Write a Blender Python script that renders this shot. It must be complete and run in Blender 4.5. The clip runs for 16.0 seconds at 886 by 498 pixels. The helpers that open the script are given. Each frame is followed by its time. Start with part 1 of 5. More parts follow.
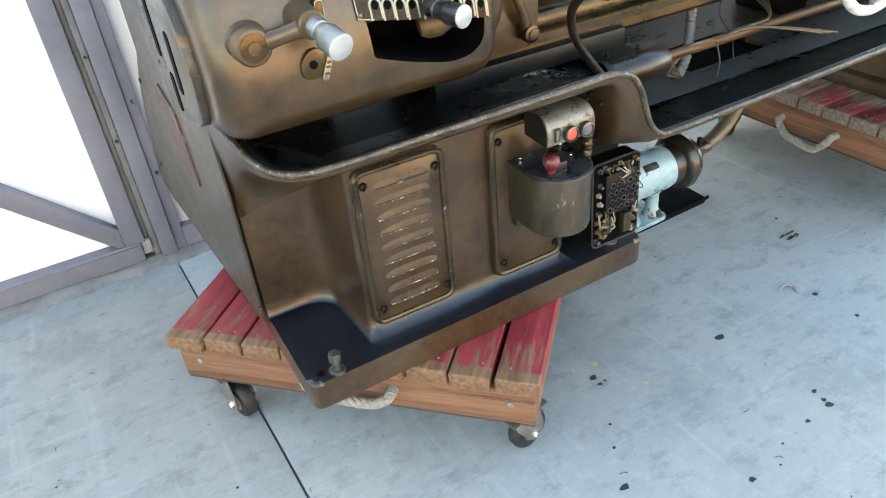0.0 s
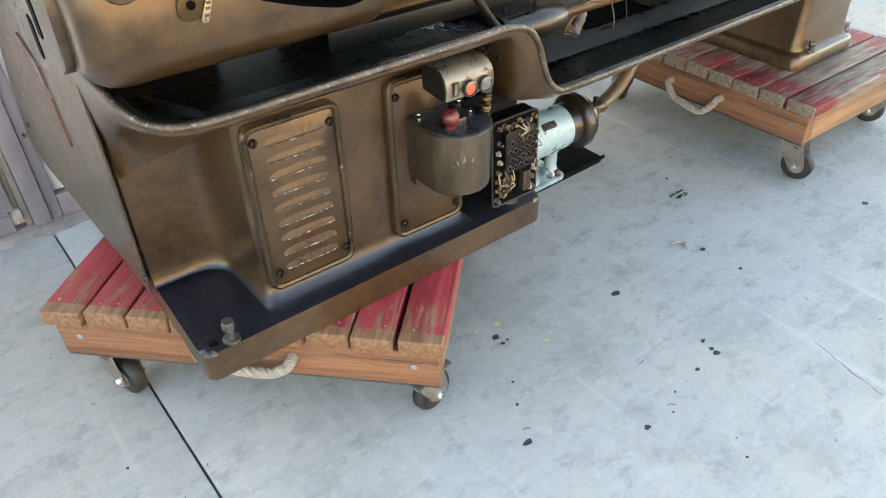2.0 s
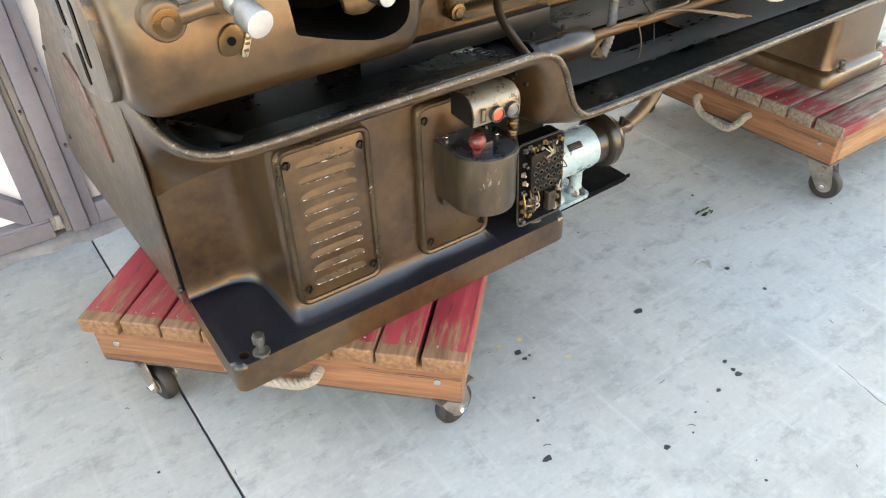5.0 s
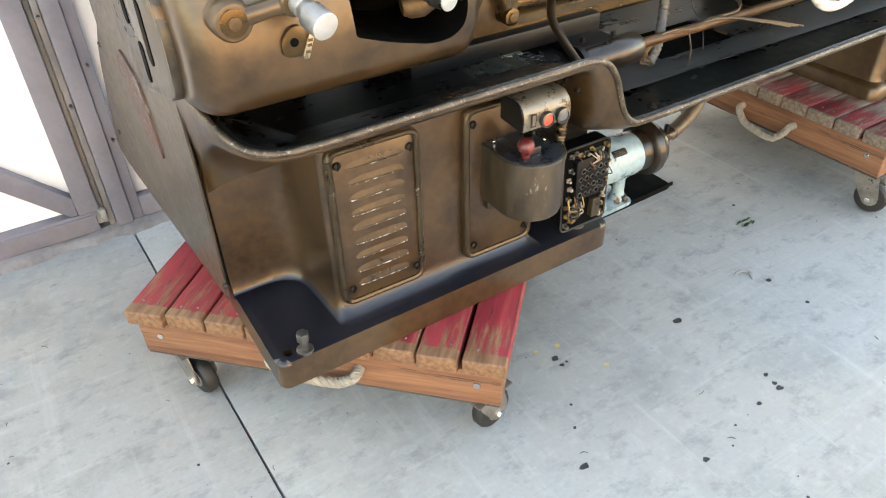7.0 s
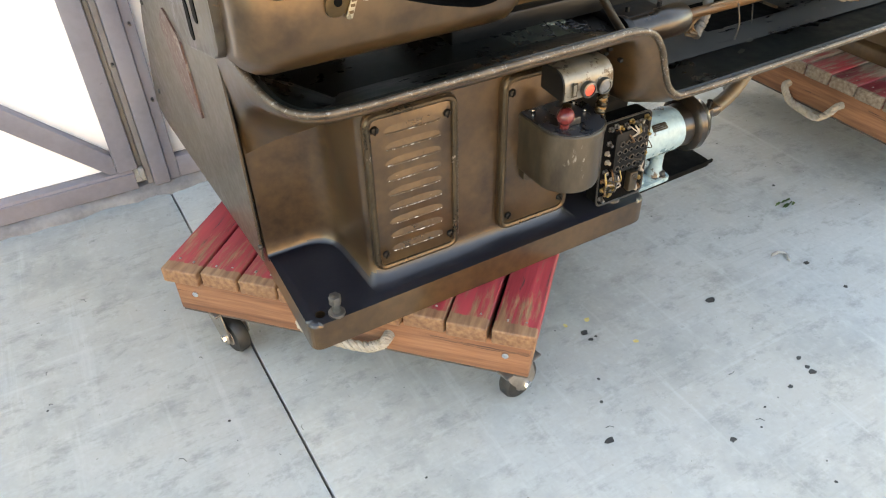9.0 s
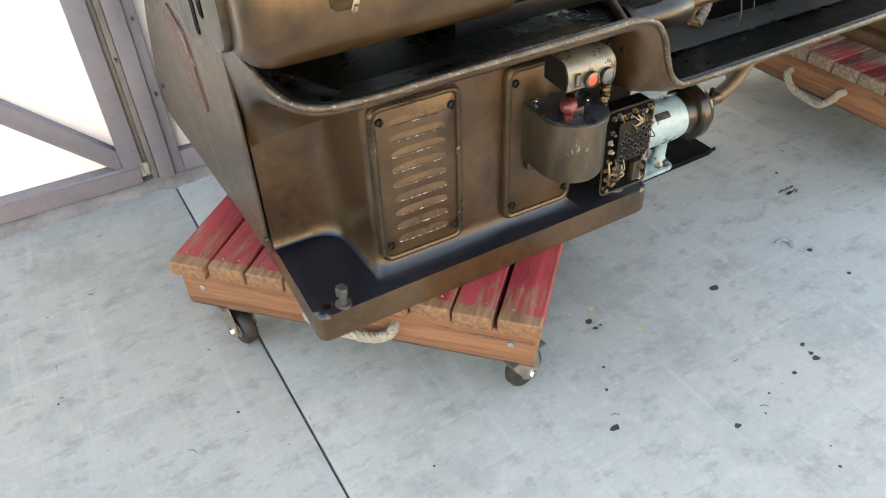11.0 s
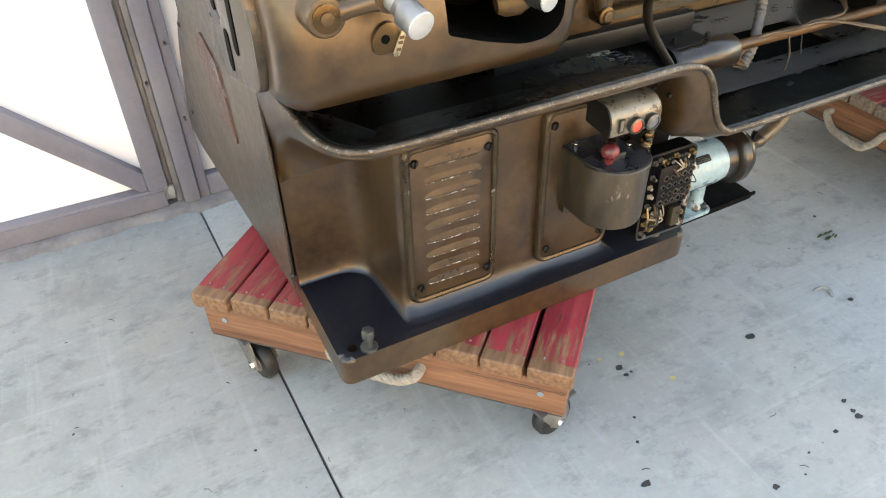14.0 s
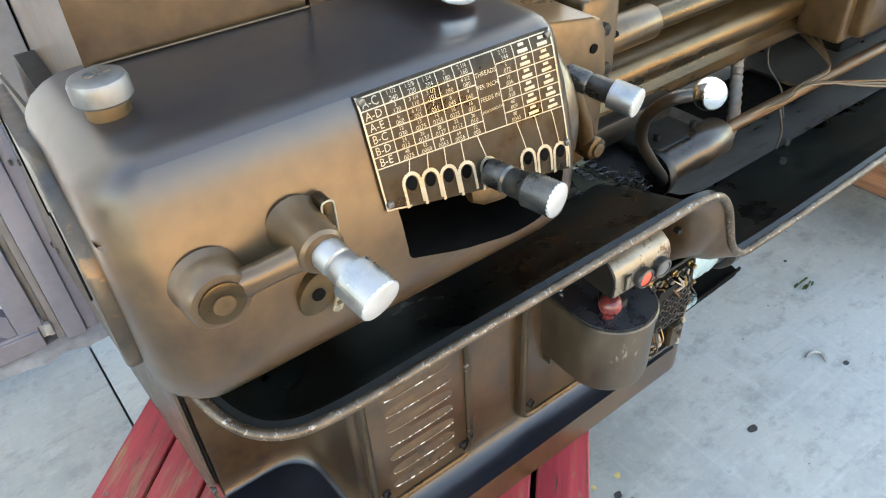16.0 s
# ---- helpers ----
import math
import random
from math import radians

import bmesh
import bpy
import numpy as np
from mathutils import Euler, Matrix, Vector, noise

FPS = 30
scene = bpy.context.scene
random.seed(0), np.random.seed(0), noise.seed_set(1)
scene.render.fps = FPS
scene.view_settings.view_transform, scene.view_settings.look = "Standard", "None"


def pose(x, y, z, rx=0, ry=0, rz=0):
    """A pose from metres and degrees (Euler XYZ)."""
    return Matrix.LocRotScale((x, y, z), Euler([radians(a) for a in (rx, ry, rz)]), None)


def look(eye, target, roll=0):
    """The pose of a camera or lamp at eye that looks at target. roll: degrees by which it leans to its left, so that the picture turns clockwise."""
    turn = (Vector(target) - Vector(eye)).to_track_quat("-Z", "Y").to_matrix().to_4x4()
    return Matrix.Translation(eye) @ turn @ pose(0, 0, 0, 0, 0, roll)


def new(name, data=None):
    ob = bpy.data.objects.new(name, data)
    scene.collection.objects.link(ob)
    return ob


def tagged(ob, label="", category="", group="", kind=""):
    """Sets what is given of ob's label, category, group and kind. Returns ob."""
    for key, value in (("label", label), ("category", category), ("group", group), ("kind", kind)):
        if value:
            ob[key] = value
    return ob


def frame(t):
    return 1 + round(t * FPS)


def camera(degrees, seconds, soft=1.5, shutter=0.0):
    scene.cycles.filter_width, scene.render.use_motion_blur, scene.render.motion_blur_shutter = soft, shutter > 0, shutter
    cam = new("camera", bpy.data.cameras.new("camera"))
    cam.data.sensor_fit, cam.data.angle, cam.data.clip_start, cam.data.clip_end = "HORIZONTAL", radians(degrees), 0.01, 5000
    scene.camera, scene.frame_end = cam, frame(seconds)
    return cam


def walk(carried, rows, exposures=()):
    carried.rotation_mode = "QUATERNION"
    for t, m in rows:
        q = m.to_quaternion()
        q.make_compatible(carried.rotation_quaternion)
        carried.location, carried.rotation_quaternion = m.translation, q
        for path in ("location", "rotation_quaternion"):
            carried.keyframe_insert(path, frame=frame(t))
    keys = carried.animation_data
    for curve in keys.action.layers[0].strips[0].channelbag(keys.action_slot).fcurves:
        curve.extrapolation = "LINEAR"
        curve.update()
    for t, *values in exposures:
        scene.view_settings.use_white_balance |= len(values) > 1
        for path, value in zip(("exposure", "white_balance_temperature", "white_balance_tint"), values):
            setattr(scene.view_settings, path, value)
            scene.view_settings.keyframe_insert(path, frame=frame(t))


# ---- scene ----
cam = camera(64.0, 16.0, soft=1.1)
PATH = [
    (0, (0.112, 0.207, 1.215), (0.85, 1.684, 0.085), -5.7),
    (0.5, (0.081, 0.221, 1.175), (0.845, 1.614, -0.04), -4.4),
    (1, (0.086, 0.22, 1.166), (0.855, 1.599, -0.062), -3.4),
    (1.5, (0.09, 0.224, 1.172), (0.857, 1.587, -0.074), -3.4),
    (2, (0.124, 0.22, 1.181), (1.059, 1.506, -0.031), -1.4),
    (2.5, (0.209, 0.216, 1.195), (1.345, 1.337, -0.01), -0.3),
    (3, (0.239, 0.195, 1.211), (1.507, 1.28, 0.109), 0.1),
    (3.5, (0.234, 0.172, 1.219), (1.494, 1.288, 0.138), -0.9),
    (4, (0.205, 0.179, 1.211), (1.354, 1.356, 0.074), -2.0),
    (4.5, (0.162, 0.203, 1.219), (1.156, 1.467, 0.03), -2.2),
    (5, (0.122, 0.216, 1.225), (1.002, 1.546, 0.018), -1.8),
    (5.2, (0.115, 0.221, 1.229), (0.985, 1.573, 0.04), -2.9),
    (7.3, (0.085, 0.242, 1.229), (0.89, 1.617, 0.02), -1.1),
    (7.5, (0.081, 0.247, 1.211), (0.861, 1.593, -0.046), -0.3),
    (8, (0.085, 0.235, 1.217), (0.812, 1.599, -0.053), -1.2),
    (8.5, (0.08, 0.237, 1.224), (0.804, 1.614, -0.033), -1.6),
    (9, (0.082, 0.237, 1.222), (0.811, 1.608, -0.038), -1.4),
    (11.5, (0.068, 0.231, 1.228), (0.78, 1.592, -0.052), -2.3),
    (12, (0.06, 0.232, 1.227), (0.774, 1.601, -0.044), -1.0),
    (12.5, (0.049, 0.238, 1.217), (0.732, 1.611, -0.067), -1.1),
    (13, (0.037, 0.238, 1.222), (0.695, 1.617, -0.068), -0.9),
    (13.5, (0.042, 0.241, 1.221), (0.71, 1.618, -0.066), -1.0),
    (14, (0.081, 0.298, 1.235), (0.769, 1.711, -0.002), -1.4),
    (14.5, (0.16, 0.381, 1.257), (0.876, 1.808, 0.052), -0.7),
    (15, (0.218, 0.456, 1.275), (0.92, 1.926, 0.115), -1.9),
    (15.5, (0.213, 0.545, 1.279), (0.892, 2.022, 0.113), -2.9),
    (16, (0.232, 0.664, 1.274), (1.108, 1.948, 0.015), -3.4),
]
EXPOSURES = [(0.0, 3.35, 9100, 5), (2.0, 3.4, 10600, 10), (3.5, 3.2, 11800, 14), (5.0, 3.62, 11800, 13), (7.5, 3.5, 12000, 13), (9.0, 3.45, 11900, 13), (12.5, 3.3, 11700, 12), (14.5, 3.4, 11300, 13), (15.0, 3.64, 10900, 12), (15.5, 3.5, 10500, 10), (16.0, 3.6, 10000, 9)]
walk(cam, [(t, look(eye, target, roll)) for t, eye, target, roll in PATH], EXPOSURES)

world = bpy.data.worlds.new("sky")
world.use_nodes = True
scene.world = world
SUN_ELEVATION, SUN_TURN = radians(34), radians(-12)
nt = world.node_tree
sky = nt.nodes.new("ShaderNodeTexSky")
sky.sky_type, sky.sun_disc, sky.sun_elevation, sky.sun_rotation = "NISHITA", False, SUN_ELEVATION, SUN_TURN
sky.dust_density, sky.ozone_density = 0.4, 2.5
nt.nodes["Background"].inputs[1].default_value = 0.15
nt.links.new(sky.outputs[0], nt.nodes["Background"].inputs[0])
sun = new("sun", bpy.data.lights.new("sun", "SUN"))
sun.data.energy, sun.data.angle, sun.data.color = 4.0, radians(0.6), (1.0, 0.93, 0.84)
sun.matrix_world = look((math.sin(SUN_TURN) * 9, math.cos(SUN_TURN) * 9, 9 * math.tan(SUN_ELEVATION)), (0, 0, 0))


# ---- material helpers ----
def ramp(nodes, stops):
    node = nodes.new("ShaderNodeValToRGB")
    while len(node.color_ramp.elements) < len(stops):
        node.color_ramp.elements.new(0.5)
    for e, (p, c) in zip(node.color_ramp.elements, stops):
        e.position, e.color = p, (*c, 1)
    return node


def surface(name, base, other, rough=0.5, rough_var=0.15, metal=0.0, scale=6.0, fine=60.0, bump=0.15, spread=(0.35, 0.65), stretch=(1, 1, 1), spec=0.5,
            specks=None, speck_scale=30.0, speck_edge=0.68, per_piece=0.0, coat=0.0):
    """A paint, metal or wood with two scales of variation, wear specks and fine relief."""
    m = bpy.data.materials.new(name)
    m.use_nodes = True
    n, k = m.node_tree.nodes, m.node_tree.links
    b = n["Principled BSDF"]
    co = n.new("ShaderNodeTexCoord")
    mp = n.new("ShaderNodeMapping")
    mp.inputs["Scale"].default_value = stretch
    k.new(co.outputs["Object"], mp.inputs[0])
    big, small = n.new("ShaderNodeTexNoise"), n.new("ShaderNodeTexNoise")
    big.inputs["Scale"].default_value, big.inputs["Detail"].default_value, big.inputs["Roughness"].default_value = scale, 6, 0.62
    small.inputs["Scale"].default_value, small.inputs["Detail"].default_value = fine, 4
    k.new(mp.outputs[0], big.inputs[0])
    k.new(mp.outputs[0], small.inputs[0])
    mix = n.new("ShaderNodeMath")
    mix.operation = "MULTIPLY_ADD"
    mix.inputs[1].default_value = 0.35
    k.new(small.outputs[0], mix.inputs[0])
    take = n.new("ShaderNodeMath")
    take.operation = "SUBTRACT"
    take.inputs[1].default_value = 0.175
    k.new(big.outputs[0], take.inputs[0])
    k.new(take.outputs[0], mix.inputs[2])
    tone = ramp(n, [(spread[0], base), (spread[1], other)])
    k.new(mix.outputs[0], tone.inputs[0])
    colour = tone.outputs[0]
    if per_piece:
        info = n.new("ShaderNodeObjectInfo")
        hsv = n.new("ShaderNodeHueSaturation")
        span = n.new("ShaderNodeMapRange")
        span.inputs[3].default_value, span.inputs[4].default_value = 1 - per_piece, 1 + per_piece
        k.new(info.outputs["Random"], span.inputs[0])
        k.new(span.outputs[0], hsv.inputs["Value"])
        k.new(colour, hsv.inputs["Color"])
        colour = hsv.outputs[0]
    if specks:
        sp = n.new("ShaderNodeTexNoise")
        sp.inputs["Scale"].default_value, sp.inputs["Detail"].default_value, sp.inputs["Roughness"].default_value = speck_scale, 8, 0.7
        k.new(mp.outputs[0], sp.inputs[0])
        cut = ramp(n, [(speck_edge, (0, 0, 0)), (speck_edge + 0.04, (1, 1, 1))])
        k.new(sp.outputs[0], cut.inputs[0])
        over = n.new("ShaderNodeMix")
        over.data_type = "RGBA"
        k.new(cut.outputs[0], over.inputs[0])
        k.new(colour, over.inputs[6])
        over.inputs[7].default_value = (*specks, 1)
        colour = over.outputs[2]
    k.new(colour, b.inputs["Base Color"])
    rr = n.new("ShaderNodeMapRange")
    rr.inputs[1].default_value, rr.inputs[2].default_value = 0.3, 0.7
    rr.inputs[3].default_value, rr.inputs[4].default_value = max(0.02, rough - rough_var), min(1, rough + rough_var)
    k.new(mix.outputs[0], rr.inputs[0])
    k.new(rr.outputs[0], b.inputs["Roughness"])
    b.inputs["Metallic"].default_value = metal
    b.inputs["Specular IOR Level"].default_value = spec
    b.inputs["Coat Weight"].default_value = coat
    b.inputs["Coat Roughness"].default_value = 0.24
    if bump:
        bp = n.new("ShaderNodeBump")
        bp.inputs["Strength"].default_value, bp.inputs["Distance"].default_value = bump, 0.002
        k.new(mix.outputs[0], bp.inputs["Height"])
        k.new(bp.outputs[0], b.inputs["Normal"])
    return m


PAINT = surface("machine_paint", (0.028, 0.0145, 0.0068), (0.092, 0.053, 0.024), rough=0.35, rough_var=0.07, metal=0.42, scale=4.5, fine=50, spread=(0.30, 0.62), bump=0.05, specks=(0.35, 0.31, 0.27), speck_scale=260, speck_edge=0.74, coat=0.45)
OILY_BROWN = surface("oily_brown_paint", (0.012, 0.008, 0.005), (0.035, 0.023, 0.014), rough=0.33, rough_var=0.08, metal=0.4, scale=9, fine=70, bump=0.05, coat=0.5)
PAINT_BRONZE = surface("bronze_paint", (0.055, 0.031, 0.013), (0.112, 0.067, 0.029), rough=0.34, rough_var=0.08, metal=0.55, scale=9, fine=90, bump=0.06, specks=(0.02, 0.015, 0.01), speck_scale=40, speck_edge=0.68, coat=0.3)
# oil film, with the dark blue sky sheen put into the base colour
PAINT_OIL_SKY = surface("oil_and_sky_sheen_paint", (0.003, 0.0045, 0.009), (0.010, 0.011, 0.016), rough=0.36, rough_var=0.08, metal=0.0, scale=6, fine=70, bump=0.05, specks=(0.4, 0.4, 0.39), speck_scale=200, speck_edge=0.72, coat=0.4, spec=0.35)
# near black for dark small parts, and for recess boxes that paint shade
PAINT_DARK = surface("oily_and_shade_dark_paint", (0.0025, 0.0022, 0.002), (0.008, 0.0068, 0.006), rough=0.42, rough_var=0.12, scale=7, fine=70, bump=0.08, spec=0.28)
PAN = surface("oily_pan", (0.0012, 0.0015, 0.0014), (0.006, 0.0075, 0.006), rough=0.34, rough_var=0.14, scale=7, fine=40, bump=0.05, spec=0.3)
PAN_GREY = surface("grey_pan_floor", (0.026, 0.025, 0.024), (0.078, 0.074, 0.068), rough=0.36, rough_var=0.12, scale=5, fine=60, bump=0.04, spec=0.5, stretch=(0.5, 1.5, 1), specks=(0.012, 0.011, 0.010), speck_scale=14, speck_edge=0.64)
PAN_PATINA = surface("greenish_pan_floor", (0.005, 0.006, 0.0045), (0.036, 0.040, 0.028), rough=0.3, rough_var=0.12, scale=11, fine=60, spread=(0.38, 0.68), bump=0.05, spec=0.45, specks=(0.004, 0.004, 0.003), speck_scale=26, speck_edge=0.57)
RIM = surface("worn_rim", (0.055, 0.038, 0.025), (0.13, 0.10, 0.075), rough=0.42, metal=0.6, scale=30, fine=260, bump=0.2, specks=(0.27, 0.24, 0.21), speck_scale=180, speck_edge=0.57)
WORN_EDGE = surface("worn_bead", (0.058, 0.041, 0.026), (0.095, 0.07, 0.046), rough=0.36, metal=0.8, scale=14, fine=160, bump=0.15, specks=(0.42, 0.34, 0.28), speck_scale=26, speck_edge=0.61)
LOUVRE = surface("louvre_paint", (0.050, 0.028, 0.0135), (0.094, 0.056, 0.027), rough=0.38, metal=0.4, scale=12, fine=120, bump=0.05, specks=(0.45, 0.37, 0.28), speck_scale=70, speck_edge=0.67, coat=0.4)
COVER = surface("sheet_cover", (0.046, 0.033, 0.022), (0.074, 0.056, 0.040), rough=0.42, metal=0.25, scale=3, bump=0.04, specks=(0.02, 0.016, 0.012), speck_scale=60, speck_edge=0.72, coat=0.2)
GUARD = surface("chipped_guard", (0.014, 0.012, 0.011), (0.07, 0.055, 0.04), rough=0.38, metal=0.4, scale=9, fine=70, bump=0.2, specks=(0.16, 0.085, 0.035), speck_scale=14, speck_edge=0.60, coat=0.3)
LIP_WORN = surface("worn_lip", (0.10, 0.07, 0.045), (0.18, 0.13, 0.09), rough=0.4, metal=0.7, scale=30, bump=0.1, specks=(0.75, 0.70, 0.64), speck_scale=90, speck_edge=0.53)
KNURL = surface("knurled_steel", (0.22, 0.22, 0.22), (0.34, 0.34, 0.34), rough=0.42, metal=0.9, scale=40, bump=0.05)
KNURL_DARK = surface("blackened_knurl", (0.035, 0.033, 0.03), (0.10, 0.095, 0.09), rough=0.32, metal=0.8, scale=40, bump=0.05)
CAP_STEEL = surface("dull_cap", (0.1125, 0.1162, 0.12), (0.195, 0.1988, 0.2025), rough=0.42, metal=0.85, scale=30, bump=0.1)
BADGE = surface("badge", (0.045, 0.014, 0.010), (0.10, 0.05, 0.04), rough=0.5, metal=0.1, scale=40, specks=(0.2, 0.17, 0.15), speck_scale=45, speck_edge=0.58)
BRONZE = surface("bronze_machined", (0.05, 0.029, 0.012), (0.125, 0.075, 0.032), rough=0.3, rough_var=0.1, metal=0.85, scale=8, fine=70, stretch=(0.35, 1, 1), coat=0.2)
BRONZE_DARK = surface("dark_bronze", (0.06, 0.035, 0.016), (0.14, 0.085, 0.04), rough=0.45, metal=0.5, scale=20)
STEEL = surface("bright_steel", (0.62, 0.62, 0.62), (0.8, 0.8, 0.8), rough=0.22, rough_var=0.08, metal=1.0, scale=20, bump=0.05)
STEEL_MATT = surface("satin_steel", (0.448, 0.448, 0.4407), (0.5491, 0.5491, 0.5419), rough=0.45, rough_var=0.08, metal=0.6, scale=30, bump=0.05)
CHROME = surface("polished_ball", (0.75, 0.75, 0.75), (0.85, 0.85, 0.85), rough=0.08, rough_var=0.03, metal=1.0, scale=20, bump=0.0)
STEEL_DULL = surface("dull_steel", (0.102, 0.096, 0.09), (0.192, 0.186, 0.174), rough=0.42, metal=0.9, scale=25)
CASTER_STEEL = surface("zinc_steel", (0.14, 0.13, 0.115), (0.26, 0.245, 0.22), rough=0.42, metal=0.5, scale=20, specks=(0.07, 0.045, 0.03), speck_scale=30, speck_edge=0.58)
DARK_STEEL = surface("dark_flat_steel", (0.03, 0.028, 0.026), (0.07, 0.062, 0.055), rough=0.6, scale=20)
# matt black parts, and the shade inside openings, holes and slots given as colour
BLACK = surface("matt_black_and_shade", (0.0008, 0.0008, 0.0008), (0.002, 0.0018, 0.0016), rough=0.8, scale=20, spec=0.08)
BLACK_GLOSS = surface("black_enamel", (0.003, 0.003, 0.003), (0.008, 0.0075, 0.0075), rough=0.45, scale=20, spec=0.2)
BLACK_EDGE = surface("black_edge", (0.012, 0.0105, 0.009), (0.035, 0.03, 0.025), rough=0.45, scale=40)
BAKELITE = surface("bakelite_board", (0.014, 0.010, 0.008), (0.05, 0.04, 0.032), rough=0.45, scale=40)
BRASS = surface("brass", (0.2, 0.125, 0.045), (0.36, 0.25, 0.11), rough=0.35, metal=0.9, scale=40)
CREAM = surface("cream_insulation", (0.2, 0.16, 0.12), (0.36, 0.3, 0.24), rough=0.6, scale=40)
RUST = surface("rusty_rod", (0.06, 0.028, 0.010), (0.135, 0.064, 0.024), rough=0.5, metal=0.3, scale=18, fine=120, stretch=(0.3, 1, 1))
RUSTPLATE = surface("rusty_plate", (0.12, 0.09, 0.065), (0.24, 0.19, 0.15), rough=0.8, scale=14)
PIPE = surface("brown_pipe", (0.096, 0.06, 0.033), (0.162, 0.108, 0.066), rough=0.5, metal=0.3, scale=14, specks=(0.08, 0.05, 0.03), speck_scale=25, speck_edge=0.6)
PLATE_BLACK = surface("chart_black", (0.042, 0.03, 0.0204), (0.072, 0.057, 0.0396), rough=0.4, metal=0.7, scale=30)
BRASS_PALE = surface("nickel_lines", (0.25, 0.212, 0.148), (0.37, 0.325, 0.25), rough=0.4, metal=0.5, scale=30)
RED_BUTTON = surface("red_button", (0.6, 0.05, 0.025), (0.7, 0.09, 0.05), rough=0.45, scale=40)
BUTTON_GREY = surface("grey_button", (0.06, 0.065, 0.07), (0.12, 0.125, 0.13), rough=0.5, scale=60)
MAROON = surface("maroon_knob", (0.09, 0.013, 0.014), (0.17, 0.03, 0.028), rough=0.3, scale=30)
POT = surface("scuffed_pot", (0.032, 0.023, 0.014), (0.095, 0.073, 0.05), rough=0.4, rough_var=0.1, metal=0.5, scale=9, fine=60, specks=(0.24, 0.22, 0.18), speck_scale=24, speck_edge=0.63, coat=0.2, stretch=(1, 1, 0.4))
LID = surface("oily_lid", (0.01, 0.011, 0.014), (0.03, 0.032, 0.037), rough=0.3, scale=16, specks=(0.08, 0.06, 0.05), speck_scale=40, speck_edge=0.65)
MOTOR = surface("blue_grey_motor", (0.13, 0.21, 0.24), (0.27, 0.39, 0.42), rough=0.3, scale=8, fine=80, specks=(0.05, 0.04, 0.03), speck_scale=22, speck_edge=0.59, coat=0.3)
GREY_BOX = surface("switch_box_grey", (0.15, 0.125, 0.09), (0.26, 0.23, 0.185), rough=0.38, metal=0.4, scale=16, specks=(0.07, 0.043, 0.024), speck_scale=38, speck_edge=0.56)
WHITE_ENAMEL = surface("handwheel_white", (0.55, 0.52, 0.47), (0.74, 0.72, 0.68), rough=0.35, scale=30, specks=(0.12, 0.09, 0.06), speck_scale=40, speck_edge=0.64)
CONDUIT = surface("grey_conduit", (0.07, 0.06, 0.05), (0.15, 0.13, 0.11), rough=0.6, scale=40)
WIRE_TAN = surface("tan_wire", (0.072, 0.0468, 0.0252), (0.1152, 0.0828, 0.0504), rough=0.6, scale=40)
GREEN_PATINA = surface("green_patina", (0.054, 0.057, 0.036), (0.144, 0.138, 0.102), rough=0.5, scale=30, specks=(0.03, 0.03, 0.02), speck_scale=40, speck_edge=0.55)
SHAVING = surface("dark_shaving", (0.015, 0.015, 0.018), (0.05, 0.05, 0.055), rough=0.25, metal=0.7, scale=40)
MOSS = surface("dry_moss", (0.16, 0.15, 0.05), (0.3, 0.27, 0.1), rough=0.9, scale=60)
WOOD = surface("weathered_wood", (0.10, 0.036, 0.017), (0.245, 0.115, 0.06), rough=0.75, rough_var=0.1, scale=11, fine=120, spread=(0.36, 0.62), stretch=(1.6, 0.09, 1.8), bump=0.9, per_piece=0.15, specks=(0.05, 0.022, 0.013), speck_scale=24, speck_edge=0.615)
WOOD_X = surface("weathered_side_wood", (0.105, 0.05, 0.023), (0.26, 0.15, 0.08), rough=0.75, rough_var=0.1, scale=11, fine=120, spread=(0.36, 0.62), stretch=(0.09, 1.6, 1.8), bump=0.9, per_piece=0.15, specks=(0.05, 0.026, 0.015), speck_scale=24, speck_edge=0.615)
ROPE = surface("cotton_rope", (0.239, 0.2104, 0.1721), (0.3251, 0.2964, 0.2534), rough=0.9, scale=60, bump=0.5)
RUBBER = surface("black_tyre", (0.007, 0.007, 0.007), (0.02, 0.02, 0.0195), rough=0.6, scale=40)
SPOT = surface("oil_spot", (0.012, 0.013, 0.013), (0.035, 0.037, 0.035), rough=0.6, scale=90)
LICHEN = surface("yellow_drip", (0.5, 0.36, 0.1), (0.6, 0.48, 0.22), rough=0.8, scale=60)
LEAF = surface("weed_leaf", (0.05, 0.10, 0.025), (0.10, 0.17, 0.06), rough=0.6, scale=60)
DRY = surface("dry_leaf", (0.2, 0.2, 0.2), (0.3, 0.3, 0.29), rough=0.8, scale=60)
JOINT = surface("joint_dirt", (0.05, 0.05, 0.05), (0.11, 0.11, 0.105), rough=0.95, scale=20)
WHITE_WALL = surface("white_panel", (0.83, 0.82, 0.80), (0.87, 0.86, 0.85), rough=0.6, scale=2, bump=0.05)
GREY_TRIM = surface("grey_trim", (0.148, 0.143, 0.172), (0.196, 0.19, 0.222), rough=0.55, scale=4, bump=0.1, specks=(0.12, 0.115, 0.13), speck_scale=30, speck_edge=0.68)
TRIM_WARM = surface("grimy_trim", (0.136, 0.124, 0.124), (0.2, 0.188, 0.188), rough=0.6, scale=6, bump=0.1)
STRIP = surface("weather_strip", (0.17, 0.155, 0.14), (0.275, 0.26, 0.245), rough=0.7, scale=16, stretch=(1, 1, 0.2), specks=(0.2, 0.13, 0.09), speck_scale=18, speck_edge=0.62)
KERB = surface("sill_concrete", (0.1116, 0.1116, 0.12), (0.2009, 0.2009, 0.2065), rough=0.9, scale=9, fine=60, bump=0.7)
